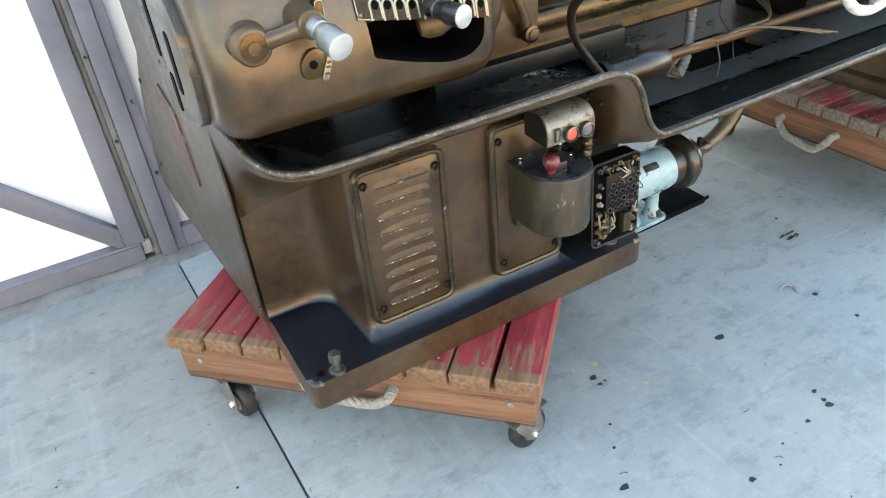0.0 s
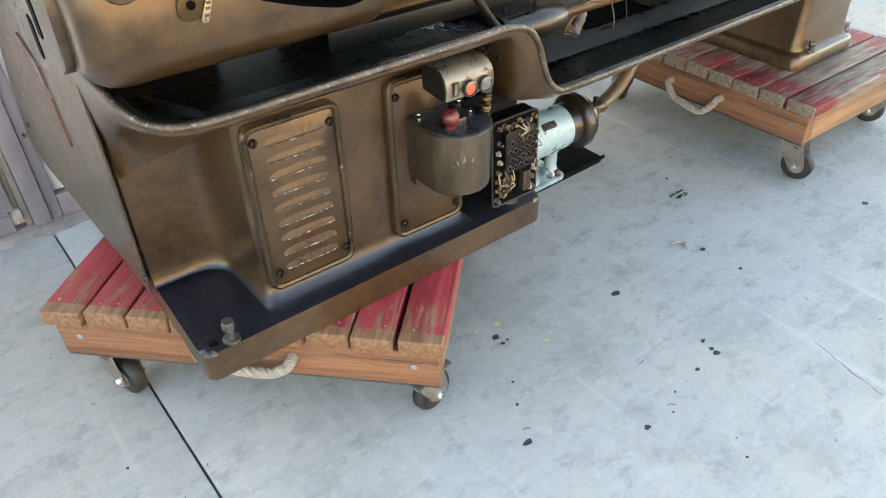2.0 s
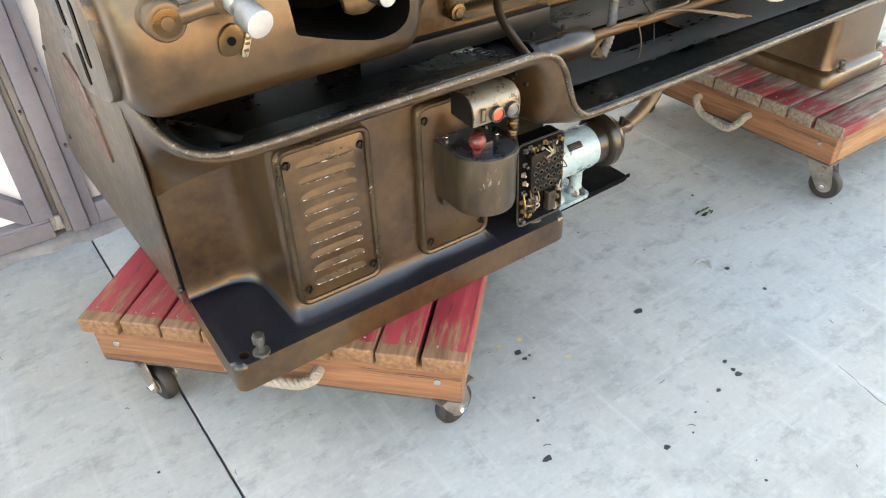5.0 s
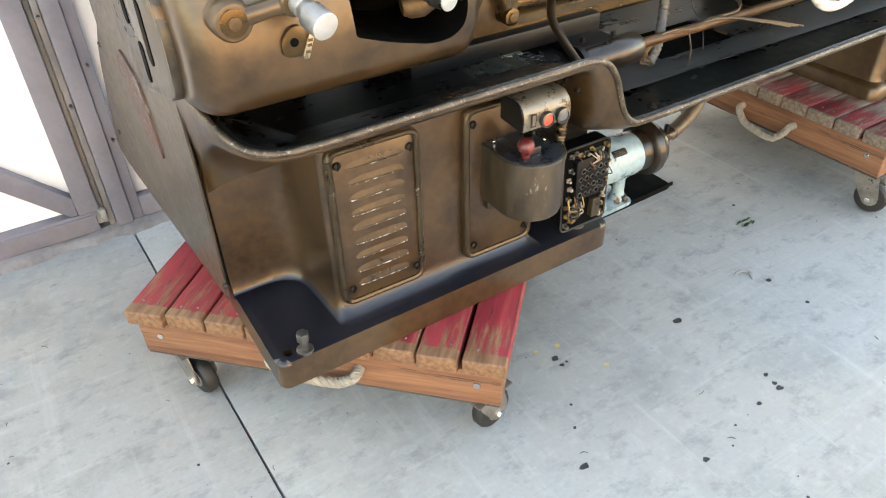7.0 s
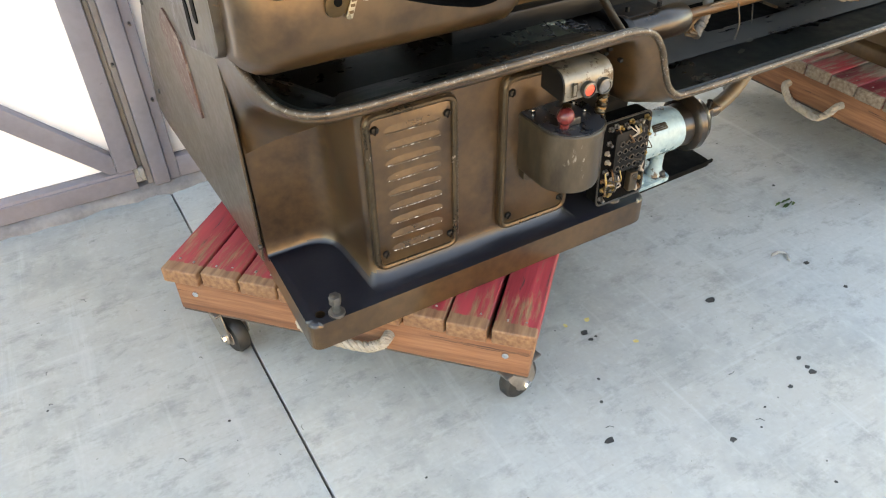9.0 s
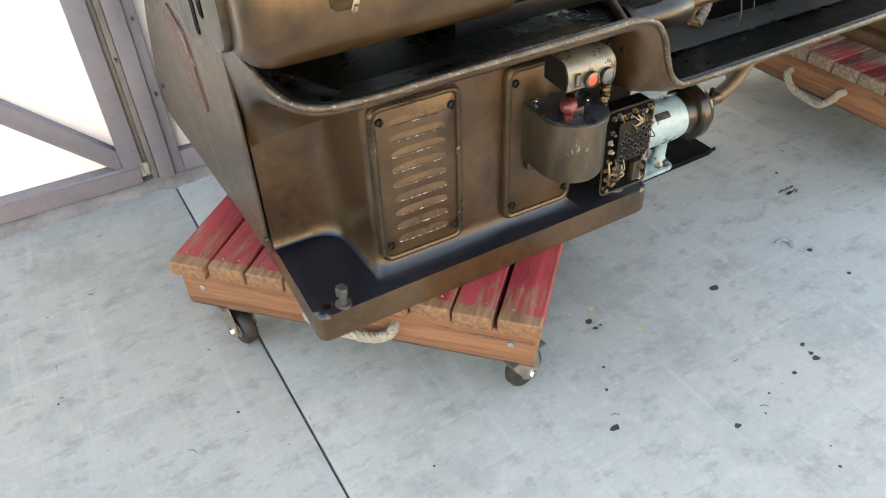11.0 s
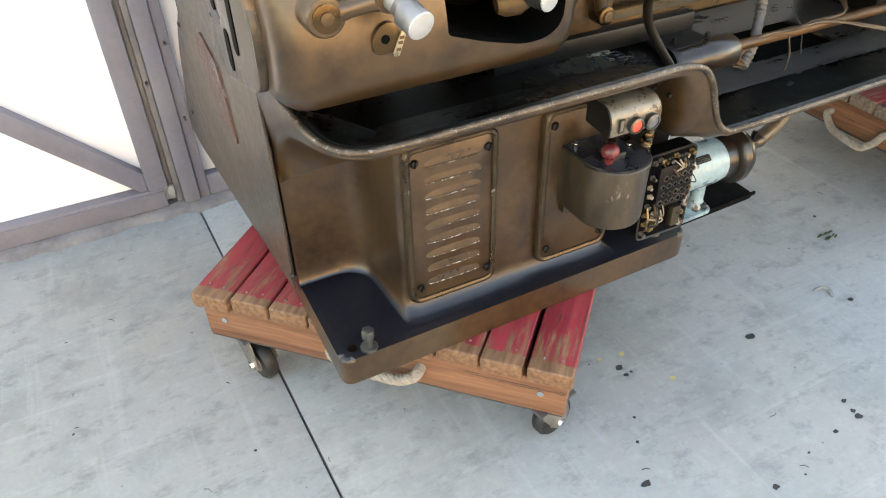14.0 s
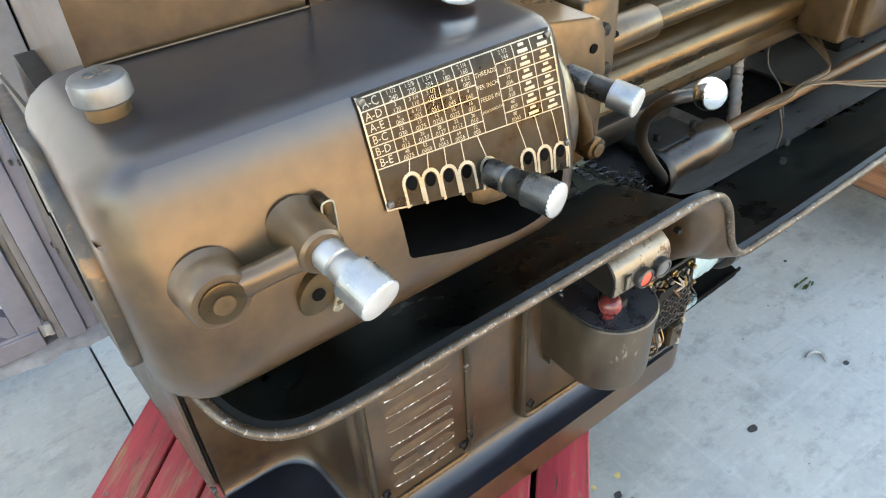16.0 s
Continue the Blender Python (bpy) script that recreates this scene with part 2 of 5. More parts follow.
TAN = surface("tan_render", (0.42, 0.33, 0.23), (0.5, 0.4, 0.29), rough=0.8, scale=3)


def plank_paint(name, worn, edge_bare, middle_bare):
    """Red paint over wood along local x: bare at the plank ends, and rubbed grey in the middle where worn."""
    m = surface(name, (0.15, 0.008, 0.014), (0.30, 0.026, 0.034), rough=0.6, rough_var=0.12, scale=7, fine=60, stretch=(0.14, 1.6, 1.6), bump=0.8, per_piece=0.22, specks=(0.07, 0.02, 0.016), speck_scale=20, speck_edge=0.62)
    n, k = m.node_tree.nodes, m.node_tree.links
    b = n["Principled BSDF"]
    red = b.inputs["Base Color"].links[0].from_socket
    co = n.new("ShaderNodeTexCoord")
    sep = n.new("ShaderNodeSeparateXYZ")
    k.new(co.outputs["Object"], sep.inputs[0])
    mp = n.new("ShaderNodeMapping")
    mp.inputs["Scale"].default_value = (0.22, 1.6, 1.6)
    k.new(co.outputs["Object"], mp.inputs[0])
    no, grain = n.new("ShaderNodeTexNoise"), n.new("ShaderNodeTexNoise")
    no.inputs["Scale"].default_value, no.inputs["Detail"].default_value, no.inputs["Roughness"].default_value = 34, 8, 0.7
    grain.inputs["Scale"].default_value, grain.inputs["Detail"].default_value = 60, 5
    k.new(mp.outputs[0], no.inputs[0])
    k.new(mp.outputs[0], grain.inputs[0])
    away = n.new("ShaderNodeMath"); away.operation = "SUBTRACT"; away.inputs[1].default_value = 0.34
    k.new(sep.outputs[0], away.inputs[0])
    dist = n.new("ShaderNodeMath"); dist.operation = "ABSOLUTE"
    k.new(away.outputs[0], dist.inputs[0])
    bare = ramp(n, [(0.0, (middle_bare,) * 3), (0.19 if middle_bare else 0.25, (middle_bare * 0.9,) * 3), (0.25, (worn,) * 3), (0.345 - edge_bare * 0.6, (worn,) * 3), (0.345 - edge_bare * 0.35, (1, 1, 1))])
    k.new(dist.outputs[0], bare.inputs[0])
    add = n.new("ShaderNodeMath"); add.operation = "ADD"
    k.new(bare.outputs[0], add.inputs[0])
    k.new(no.outputs[0], add.inputs[1])
    cut = ramp(n, [(0.0, (0, 0, 0)), (1.0, (1, 1, 1))])
    span = n.new("ShaderNodeMapRange")
    span.inputs[1].default_value, span.inputs[2].default_value = 0.80, 0.93
    k.new(add.outputs[0], span.inputs[0])
    wood = ramp(n, [(0.3, (0.10, 0.065, 0.043) if middle_bare > 0.3 else (0.12, 0.052, 0.026)), (0.7, (0.24, 0.20, 0.16) if middle_bare > 0.3 else (0.25, 0.135, 0.07))])
    k.new(grain.outputs[0], wood.inputs[0])
    mix = n.new("ShaderNodeMix"); mix.data_type = "RGBA"
    k.new(span.outputs[0], mix.inputs[0])
    k.new(red, mix.inputs[6])
    k.new(wood.outputs[0], mix.inputs[7])
    k.new(mix.outputs[2], b.inputs["Base Color"])
    return m


PLANK_RED = plank_paint("plank_red", 0.315, 0.055, 0.25)
PLANK_WORN = plank_paint("plank_worn", 0.3, 0.02, 0.47)


def concrete():
    """Broomed pale concrete: broad clouding, stains, faint streaks across the slab and pale scuffs."""
    m = surface("concrete", (0.295, 0.31, 0.30), (0.39, 0.41, 0.40), rough=0.85, rough_var=0.06, scale=1.3, fine=90, bump=0.5, spread=(0.3, 0.7))
    n, k = m.node_tree.nodes, m.node_tree.links
    b = n["Principled BSDF"]
    colour = b.inputs["Base Color"].links[0].from_socket
    co = n.new("ShaderNodeTexCoord")

    def layer(colour, scale, stretch, lo, hi, tint, strength, detail=6, rough=0.65):
        mp = n.new("ShaderNodeMapping")
        mp.inputs["Scale"].default_value = stretch
        k.new(co.outputs["Object"], mp.inputs[0])
        t = n.new("ShaderNodeTexNoise")
        t.inputs["Scale"].default_value, t.inputs["Detail"].default_value, t.inputs["Roughness"].default_value = scale, detail, rough
        k.new(mp.outputs[0], t.inputs[0])
        r = ramp(n, [(lo, (0, 0, 0)), (hi, (strength,) * 3)])
        k.new(t.outputs[0], r.inputs[0])
        x = n.new("ShaderNodeMix"); x.data_type = "RGBA"
        k.new(r.outputs[0], x.inputs[0])
        k.new(colour, x.inputs[6])
        x.inputs[7].default_value = (*tint, 1)
        return x.outputs[2]

    colour = layer(colour, 0.9, (1, 1, 1), 0.40, 0.60, (0.40, 0.375, 0.325), 0.55)
    colour = layer(colour, 3.4, (1, 1, 1), 0.5, 0.72, (0.17, 0.185, 0.18), 0.55)
    colour = layer(colour, 11, (1, 1.6, 1), 0.52, 0.68, (0.17, 0.18, 0.17), 0.6, 8, 0.75)
    colour = layer(colour, 30, (1, 1, 1), 0.52, 0.68, (0.52, 0.53, 0.51), 0.25, 8, 0.7)
    colour = layer(colour, 3.0, (6, 0.35, 1), 0.57, 0.75, (0.56, 0.57, 0.55), 0.4)
    colour = layer(colour, 5.0, (0.35, 6, 1), 0.57, 0.8, (0.53, 0.54, 0.52), 0.4)
    colour = layer(colour, 9.0, (0.25, 9, 1), 0.58, 0.74, (0.22, 0.23, 0.22), 0.3)
    colour = layer(colour, 15, (1, 1, 1), 0.65, 0.73, (0.14, 0.14, 0.135), 0.6)
    colour = layer(colour, 75, (1, 1, 1), 0.67, 0.73, (0.14, 0.14, 0.135), 0.8)
    colour = layer(colour, 110, (1, 1, 1), 0.66, 0.74, (0.6, 0.6, 0.58), 0.3)
    k.new(colour, b.inputs["Base Color"])
    return m


CONCRETE = concrete()


def oil_sheen_topped():
    """The machine paint with an oil film, ragged at its rim, over the gearbox top; the sky's blue sheen is put into its
    colour.
    """
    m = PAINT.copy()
    m.name = "oil_sheen_topped_paint"
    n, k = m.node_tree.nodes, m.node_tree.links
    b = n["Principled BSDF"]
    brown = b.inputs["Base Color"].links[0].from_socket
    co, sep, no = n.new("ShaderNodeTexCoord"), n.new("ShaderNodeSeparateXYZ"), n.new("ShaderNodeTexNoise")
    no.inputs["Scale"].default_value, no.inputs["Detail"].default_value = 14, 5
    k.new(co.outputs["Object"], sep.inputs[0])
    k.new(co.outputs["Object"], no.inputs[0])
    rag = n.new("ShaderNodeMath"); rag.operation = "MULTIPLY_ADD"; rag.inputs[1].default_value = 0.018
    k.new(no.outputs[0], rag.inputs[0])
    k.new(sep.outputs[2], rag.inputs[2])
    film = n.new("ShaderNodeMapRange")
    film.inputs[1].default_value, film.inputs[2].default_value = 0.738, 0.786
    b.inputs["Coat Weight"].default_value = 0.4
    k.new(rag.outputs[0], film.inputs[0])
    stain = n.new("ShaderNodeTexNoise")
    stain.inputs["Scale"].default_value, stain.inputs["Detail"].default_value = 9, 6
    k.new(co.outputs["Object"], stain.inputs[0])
    # blue-black end of the ramp paints the reflected sky
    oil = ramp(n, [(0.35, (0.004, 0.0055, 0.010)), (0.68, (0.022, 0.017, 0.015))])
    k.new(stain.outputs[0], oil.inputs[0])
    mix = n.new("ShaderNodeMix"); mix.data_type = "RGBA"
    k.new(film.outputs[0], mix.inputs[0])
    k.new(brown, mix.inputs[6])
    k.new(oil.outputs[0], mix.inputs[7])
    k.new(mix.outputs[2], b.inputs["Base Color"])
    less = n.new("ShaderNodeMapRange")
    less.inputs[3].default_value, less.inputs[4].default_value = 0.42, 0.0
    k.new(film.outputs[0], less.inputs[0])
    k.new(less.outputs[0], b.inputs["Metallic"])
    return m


PAINT_OIL_TOP_SHEEN = oil_sheen_topped()


# ---- mesh helpers ----
def part(name, bm, material, parent, label="", angle=38):
    """Links a bmesh as one mesh object under a thing or a part."""
    bmesh.ops.recalc_face_normals(bm, faces=bm.faces)
    for f in bm.faces:
        f.smooth = True
    for e in bm.edges:
        e.smooth = e.calc_face_angle(0) < radians(angle)
    me = bpy.data.meshes.new(name)
    bm.to_mesh(me)
    bm.free()
    for m in (material if isinstance(material, (list, tuple)) else [material]):
        me.materials.append(m)
    ob = new(name, me)
    ob.parent = parent
    if label:
        ob["label"] = label
    return ob


def empty(name, m, label, category, group="", kind=""):
    ob = new(name)
    ob.matrix_world = m
    return tagged(ob, label, category, group, kind)


def B():
    return bmesh.new()


def box(bm, x0, x1, y0, y1, z0, z1, r=0.0, seg=2):
    made = bmesh.ops.create_cube(bm, size=1, matrix=Matrix.Translation(((x0 + x1) / 2, (y0 + y1) / 2, (z0 + z1) / 2)) @ Matrix.Diagonal((abs(x1 - x0), abs(y1 - y0), abs(z1 - z0), 1)))
    if r:
        edges = list({e for v in made["verts"] for e in v.link_edges})
        bmesh.ops.bevel(bm, geom=edges, offset=r, segments=seg, profile=0.5, affect="EDGES")
    return bm


def axis_frame(p0, p1):
    d = Vector(p1) - Vector(p0)
    return Matrix.Translation(p0) @ d.to_track_quat("Z", "Y").to_matrix().to_4x4(), d.length


def revolve(bm, p0, p1, profile, n=28):
    """A turned form: profile of (radius, share of the way from p0 to p1)."""
    m, length = axis_frame(p0, p1)
    rings = []
    for r, h in profile:
        rings.append([bm.verts.new(m @ Vector((r * math.cos(a), r * math.sin(a), h * length))) for a in (2 * math.pi * i / n for i in range(n))])
    for a, b in zip(rings, rings[1:]):
        for i in range(n):
            bm.faces.new((a[i], a[(i + 1) % n], b[(i + 1) % n], b[i]))
    for ring in (rings[0], rings[-1]):
        bm.faces.new(ring)
    return bm


def cyl(bm, p0, p1, r0, r1=None, n=28, edge=0.0):
    r1 = r0 if r1 is None else r1
    length = (Vector(p1) - Vector(p0)).length
    if edge:
        e = edge / length
        return revolve(bm, p0, p1, [(r0 - edge, 0), (r0 - edge * 0.3, e * 0.3), (r0, e), (r1, 1 - e), (r1 - edge * 0.3, 1 - e * 0.3), (r1 - edge, 1)], n)
    return revolve(bm, p0, p1, [(r0, 0), (r1, 1)], n)


def sweep(bm, pts, r, n=12, close=False):
    """A round bar or cable through points; r a number or one per point."""
    pts = [Vector(p) for p in pts]
    rings, up = [], None
    for i, p in enumerate(pts):
        d = (pts[min(i + 1, len(pts) - 1)] - pts[max(i - 1, 0)]).normalized() if not close else (pts[(i + 1) % len(pts)] - pts[i - 1]).normalized()
        if up is None:
            up = d.orthogonal().normalized()
        up = (up - d * up.dot(d)).normalized()
        side = d.cross(up)
        rad = r[i] if isinstance(r, (list, tuple)) else r
        rings.append([bm.verts.new(p + rad * (math.cos(a) * up + math.sin(a) * side)) for a in (2 * math.pi * k / n for k in range(n))])
    pairs = list(zip(rings, rings[1:])) + ([(rings[-1], rings[0])] if close else [])
    for a, b in pairs:
        for i in range(n):
            bm.faces.new((a[i], a[(i + 1) % n], b[(i + 1) % n], b[i]))
    if not close:
        bm.faces.new(rings[0])
        bm.faces.new(rings[-1])
    return bm


def curve_pts(pts, steps=6):
    """Catmull-Rom through points."""
    pts = [Vector(p) for p in pts]
    q = [2 * pts[0] - pts[1]] + pts + [2 * pts[-1] - pts[-2]]
    out = []
    for i in range(1, len(q) - 2):
        for s in range(steps):
            t = s / steps
            a, b, c, d = q[i - 1 : i + 3]
            out.append(0.5 * (2 * b + (c - a) * t + (2 * a - 5 * b + 4 * c - d) * t * t + (3 * b - a - 3 * c + d) * t**3))
    return out + [pts[-1]]


def rounded(poly, r, seg=5):
    """A polygon with rounded corners; r a number or one per corner."""
    out, n = [], len(poly)
    for i, p in enumerate(poly):
        rad = r[i] if isinstance(r, (list, tuple)) else r
        p, a, b = Vector(p), Vector(poly[i - 1]), Vector(poly[(i + 1) % n])
        if rad <= 0:
            out.append(p)
            continue
        da, db = (a - p), (b - p)
        cut = min(rad, da.length * 0.49, db.length * 0.49)
        s, e = p + da.normalized() * cut, p + db.normalized() * cut
        for k in range(seg + 1):
            t = k / seg
            out.append(s * (1 - t) ** 2 + p * 2 * t * (1 - t) + e * t * t)
    return out


def prism(bm, poly, axis, lo, hi, edge=0.0):
    """A flat outline pulled along an axis from lo to hi, with a small bevel round both rims."""
    def at(p, h):
        return {"x": (h, p[0], p[1]), "y": (p[0], h, p[1]), "z": (p[0], p[1], h)}[axis]
    a, b = [bm.verts.new(at(p, lo)) for p in poly], [bm.verts.new(at(p, hi)) for p in poly]
    n = len(poly)
    for i in range(n):
        bm.faces.new((a[i], a[(i + 1) % n], b[(i + 1) % n], b[i]))
    fa, fb = bm.faces.new(a[::-1]), bm.faces.new(b)
    if edge:
        rims = list(set(fa.edges) | set(fb.edges))
        bmesh.ops.bevel(bm, geom=rims, offset=edge, segments=2, profile=0.5, affect="EDGES", clamp_overlap=True)
    return bm


def loft(bm, rings, caps=True):
    rows = [[bm.verts.new(p) for p in ring] for ring in rings]
    n = len(rows[0])
    for a, b in zip(rows, rows[1:]):
        for i in range(n):
            bm.faces.new((a[i], a[(i + 1) % n], b[(i + 1) % n], b[i]))
    if caps:
        bm.faces.new(rows[0])
        bm.faces.new(rows[-1])
    return bm


def ball(bm, centre, r, n=20):
    bmesh.ops.create_uvsphere(bm, u_segments=n, v_segments=n // 2 + 2, radius=r, matrix=Matrix.Translation(centre))
    return bm


# ---- ground ----
EDGE_A, EDGE_B = 0.2, 3.46


def joint_x(x, y):
    return x - 0.036 * (y - 2.2)


ground = new("ground")
tagged(ground, "pale grey concrete driveway slabs with dark joints", "ground", kind="structure")
bm = B()
box(bm, -300, 300, -300, 300, -0.4, -0.03)
part("sub_base", bm, JOINT, ground)
G = 0.0023
for x0, x1 in ((-4.0, EDGE_A), (EDGE_A, EDGE_B), (EDGE_B, 9.0)):
    for y0, y1 in ((-6.0, 2.24), (2.25, 6.0)):
        bm = B()
        prism(bm, [(joint_x(x0, y0) + G, y0), (joint_x(x1, y0) - G, y0), (joint_x(x1, y1) - G, y1), (joint_x(x0, y1) + G, y1)], "z", -0.1, 0.0, 0.004)
        part("slab", bm, CONCRETE, ground)


def blob(bm, x, y, r, z=0.0012, n=12, squash=1.0, turn=0.0):
    ring = []
    for i in range(n):
        a = 2 * math.pi * i / n
        q = r * random.uniform(0.75, 1.2)
        u, v = q * math.cos(a), squash * q * math.sin(a)
        ring.append(bm.verts.new((x + u * math.cos(turn) - v * math.sin(turn), y + u * math.sin(turn) + v * math.cos(turn), z)))
    top = bm.verts.new((x, y, z + 0.0008))
    for i in range(n):
        bm.faces.new((ring[i], ring[(i + 1) % n], top))


SPOTS = ((1.267, 1.055, 0.0135), (0.926, 1.121, 0.0105), (0.926, 1.096, 0.006), (0.942, 1.098, 0.004), (1.586, 1.034, 0.0085), (1.289, 0.773, 0.0105), (1.292, 0.788, 0.006), (0.782, 0.852, 0.0115), (1.002, 0.73, 0.009),
         (1.297, 0.816, 0.007), (1.214, 0.768, 0.0065), (2.169, 0.751, 0.008), (2.141, 0.88, 0.010), (0.866, 0.991, 0.004), (0.831, 0.938, 0.004), (1.122, 0.756, 0.004), (1.075, 0.723, 0.003), (1.595, 0.922, 0.006), (1.80, 1.329, 0.006))
random.seed(4)
bm = B()
for x, y, r in SPOTS:
    blob(bm, x, y, r, squash=random.uniform(0.6, 1))
for i in range(300):
    x, y = random.uniform(-1.0, 3.4), random.uniform(-0.2, 2.1)
    blob(bm, x, y, random.choice((0.0011, 0.0014, 0.0016, 0.002, 0.0026, 0.0034)), n=6, squash=random.uniform(0.3, 1), turn=random.uniform(0, 3))
tagged(part("oil_spots", bm, SPOT, None), "black oil drips and grit on the concrete", "oil spots", kind="stuff")
bm = B()
for x, y, r in ((0.959, 1.153, 0.0085), (1.014, 1.039, 0.008), (0.901, 1.162, 0.0065)):
    blob(bm, x, y, r, squash=0.7, turn=random.uniform(0, 3))
tagged(part("lichen_spots", bm, LICHEN, None), "small yellow paint drips on the concrete", "paint drips", kind="stuff")
leaf = empty("weed_sprig", pose(1.748, 1.241, 0.0), "small torn green weed sprig lying on concrete", "leaf")
for i in range(9):
    bm = B()
    a, l = random.uniform(-0.4, 0.4), random.uniform(0.012, 0.026)
    px, py = random.uniform(-0.03, 0.03), random.uniform(-0.012, 0.012)
    pts = [(-0.5, 0, 0.001), (-0.2, 0.14, 0.006), (0.2, 0.12, 0.009), (0.5, 0, 0.004), (0.2, -0.12, 0.008), (-0.2, -0.14, 0.005)]
    bm.faces.new([bm.verts.new((px + l * (u * math.cos(a) - v * math.sin(a)), py + l * (u * math.sin(a) + v * math.cos(a)), 0.001 + w)) for u, v, w in pts])
    bmesh.ops.solidify(bm, geom=list(bm.faces), thickness=0.0006)
    part("leaf", bm, LEAF, leaf)
curl = empty("dry_leaf", pose(1.549, 1.087, 0.001, 0, 0, -60), "curled grey dry leaf on the concrete", "leaf")
bm = B()
sweep(bm, curve_pts([(-0.02, -0.012, 0.002), (-0.008, 0.01, 0.004), (0.012, 0.012, 0.005), (0.026, -0.01, 0.002)]), [0.001] + [0.004] * 17 + [0.001], 6)
part("blade", bm, DRY, curl)

# hairline cracks and bits of twig on the slab
random.seed(52)
bm = B()
for (x0, y0), (x1, y1) in (((1.495, 0.661), (1.46, 0.48)), ((2.048, 0.523), (1.686, 0.385))):
    pts = [(x0 + (x1 - x0) * i / 14 + random.uniform(-0.003, 0.003), y0 + (y1 - y0) * i / 14 + random.uniform(-0.003, 0.003)) for i in range(15)]
    sweep(bm, [(x, y, 0.0004) for x, y in pts], [0.0002] + [random.uniform(0.0003, 0.0008) for _ in pts[1:-1]] + [0.0002], 4)
tagged(part("hairline_cracks", bm, JOINT, None), "thin dark hairline cracks in the concrete", "cracks", kind="stuff")
bm = B()
for i in range(46):
    x, y, a, l = random.uniform(-0.6, 2.6), random.uniform(0.3, 2.0), random.uniform(0, 6.3), random.uniform(0.006, 0.02)
    sweep(bm, [(x, y, 0.001), (x + l * 0.5 * math.cos(a), y + l * 0.5 * math.sin(a), 0.0025), (x + l * math.cos(a + 0.3), y + l * math.sin(a + 0.3), 0.001)], 0.0007, 4)
tagged(part("twig_bits", bm, SPOT, None), "tiny dark twig bits scattered on the concrete", "litter", kind="stuff")

# ---- outbuilding front ----
wall = new("wall_north")
tagged(wall, "white panelled doors with grey timber framing", "wall", kind="structure")
WY = 2.29
# unseen height and length are made up, to keep the sun off the yard
bm = B(); box(bm, -9, 12, WY, WY + 0.12, 0.0, 4.2); part("wall_panel", bm, WHITE_WALL, wall)
bm = B(); box(bm, -4, 0.118, WY - 0.04, WY - 0.001, 0.03, 0.097, 0.004); part("bottom_rail", bm, GREY_TRIM, wall)
bm = B(); box(bm, -4, 0.118, WY - 0.046, WY - 0.036, 0.080, 0.088, 0.002); part("rail_bead", bm, GREY_TRIM, wall)
bm = B(); box(bm, 0.075, 0.132, WY - 0.044, WY - 0.003, 0.0975, 3.0, 0.004); part("stile", bm, GREY_TRIM, wall)
bm = B(); box(bm, 0.1335, 0.146, WY - 0.02, WY - 0.003, 0.04, 3.0, 0.002); part("weather_strip", bm, STRIP, wall)
bm = B(); box(bm, 0.147, 0.164, WY - 0.035, WY - 0.003, 0.035, 3.0, 0.003); part("door_stop", bm, TRIM_WARM, wall)
bm = B(); box(bm, 0.165, 0.212, WY - 0.05, WY - 0.001, 0.03, 3.0, 0.004); part("post", bm, GREY_TRIM, wall)
bm = B(); box(bm, 0.2125, 0.243, WY - 0.038, WY - 0.001, 0.03, 3.0, 0.004); part("post_trim", bm, GREY_TRIM, wall)
bm = B(); prism(bm, [(-1.2, 1.417), (-1.2, 1.345), (0.054, 0.098), (0.074, 0.098), (0.074, 0.156)], "y", WY - 0.04, WY - 0.002, 0.003); part("brace", bm, GREY_TRIM, wall)
bm = B(); box(bm, 0.243, 3.2, WY - 0.036, WY - 0.001, 0.03, 0.1, 0.004); part("bottom_rail", bm, GREY_TRIM, wall)
for name, x0, x1, out in (("door_board", 0.284, 0.346, 0.03), ("door_board", 0.3515, 0.425, 0.03), ("door_batten", 0.4255, 0.445, 0.042)):
    bm = B(); box(bm, x0, x1, WY - out, WY - 0.002, 0.101, 3.0, 0.004); part(name, bm, TRIM_WARM, wall)
bm = B(); box(bm, 0.3465, 0.351, WY - 0.006, WY - 0.001, 0.101, 3.0); part("door_gap", bm, BLACK, wall)
for x0 in (-1.28, 1.16):
    bm = B(); box(bm, x0, x0 + 0.08, WY - 0.044, WY - 0.003, 0.0975, 3.0, 0.004); part("stile", bm, GREY_TRIM, wall)
for x, z in ((0.156, 0.42), (0.156, 0.66), (0.228, 0.52), (0.228, 0.30)):
    bm = B(); cyl(bm, (x, WY - 0.055, z), (x, WY - 0.03, z), 0.004, n=10); part("nail_head", bm, STEEL_DULL, wall)
bm = B(); box(bm, 0.130, 0.147, WY - 0.05, WY - 0.03, 0.066, 0.10, 0.005); part("pin_bracket", bm, STRIP, wall)
# rough sill of patched concrete with a broken front edge
bm = B()
random.seed(11)
edge = [(-4.0 + 0.05 * i, WY - 0.062 + random.uniform(-0.014, 0.012)) for i in range(200)]
loft(bm, [[(x, y, -0.01) for x, y in edge] + [(6, WY + 0.1, -0.01), (-4, WY + 0.1, -0.01)], [(x, y + 0.006, 0.012) for x, y in edge] + [(6, WY + 0.1, 0.012), (-4, WY + 0.1, 0.012)],
          [(x, y + 0.03, 0.03) for x, y in edge] + [(6, WY + 0.1, 0.03), (-4, WY + 0.1, 0.03)]])
part("sill", bm, KERB, wall)
# far side of the yard, out of view: plain tan wall added to bounce warm sunlight and close the place behind the camera
bounce = new("bounce_wall_south")
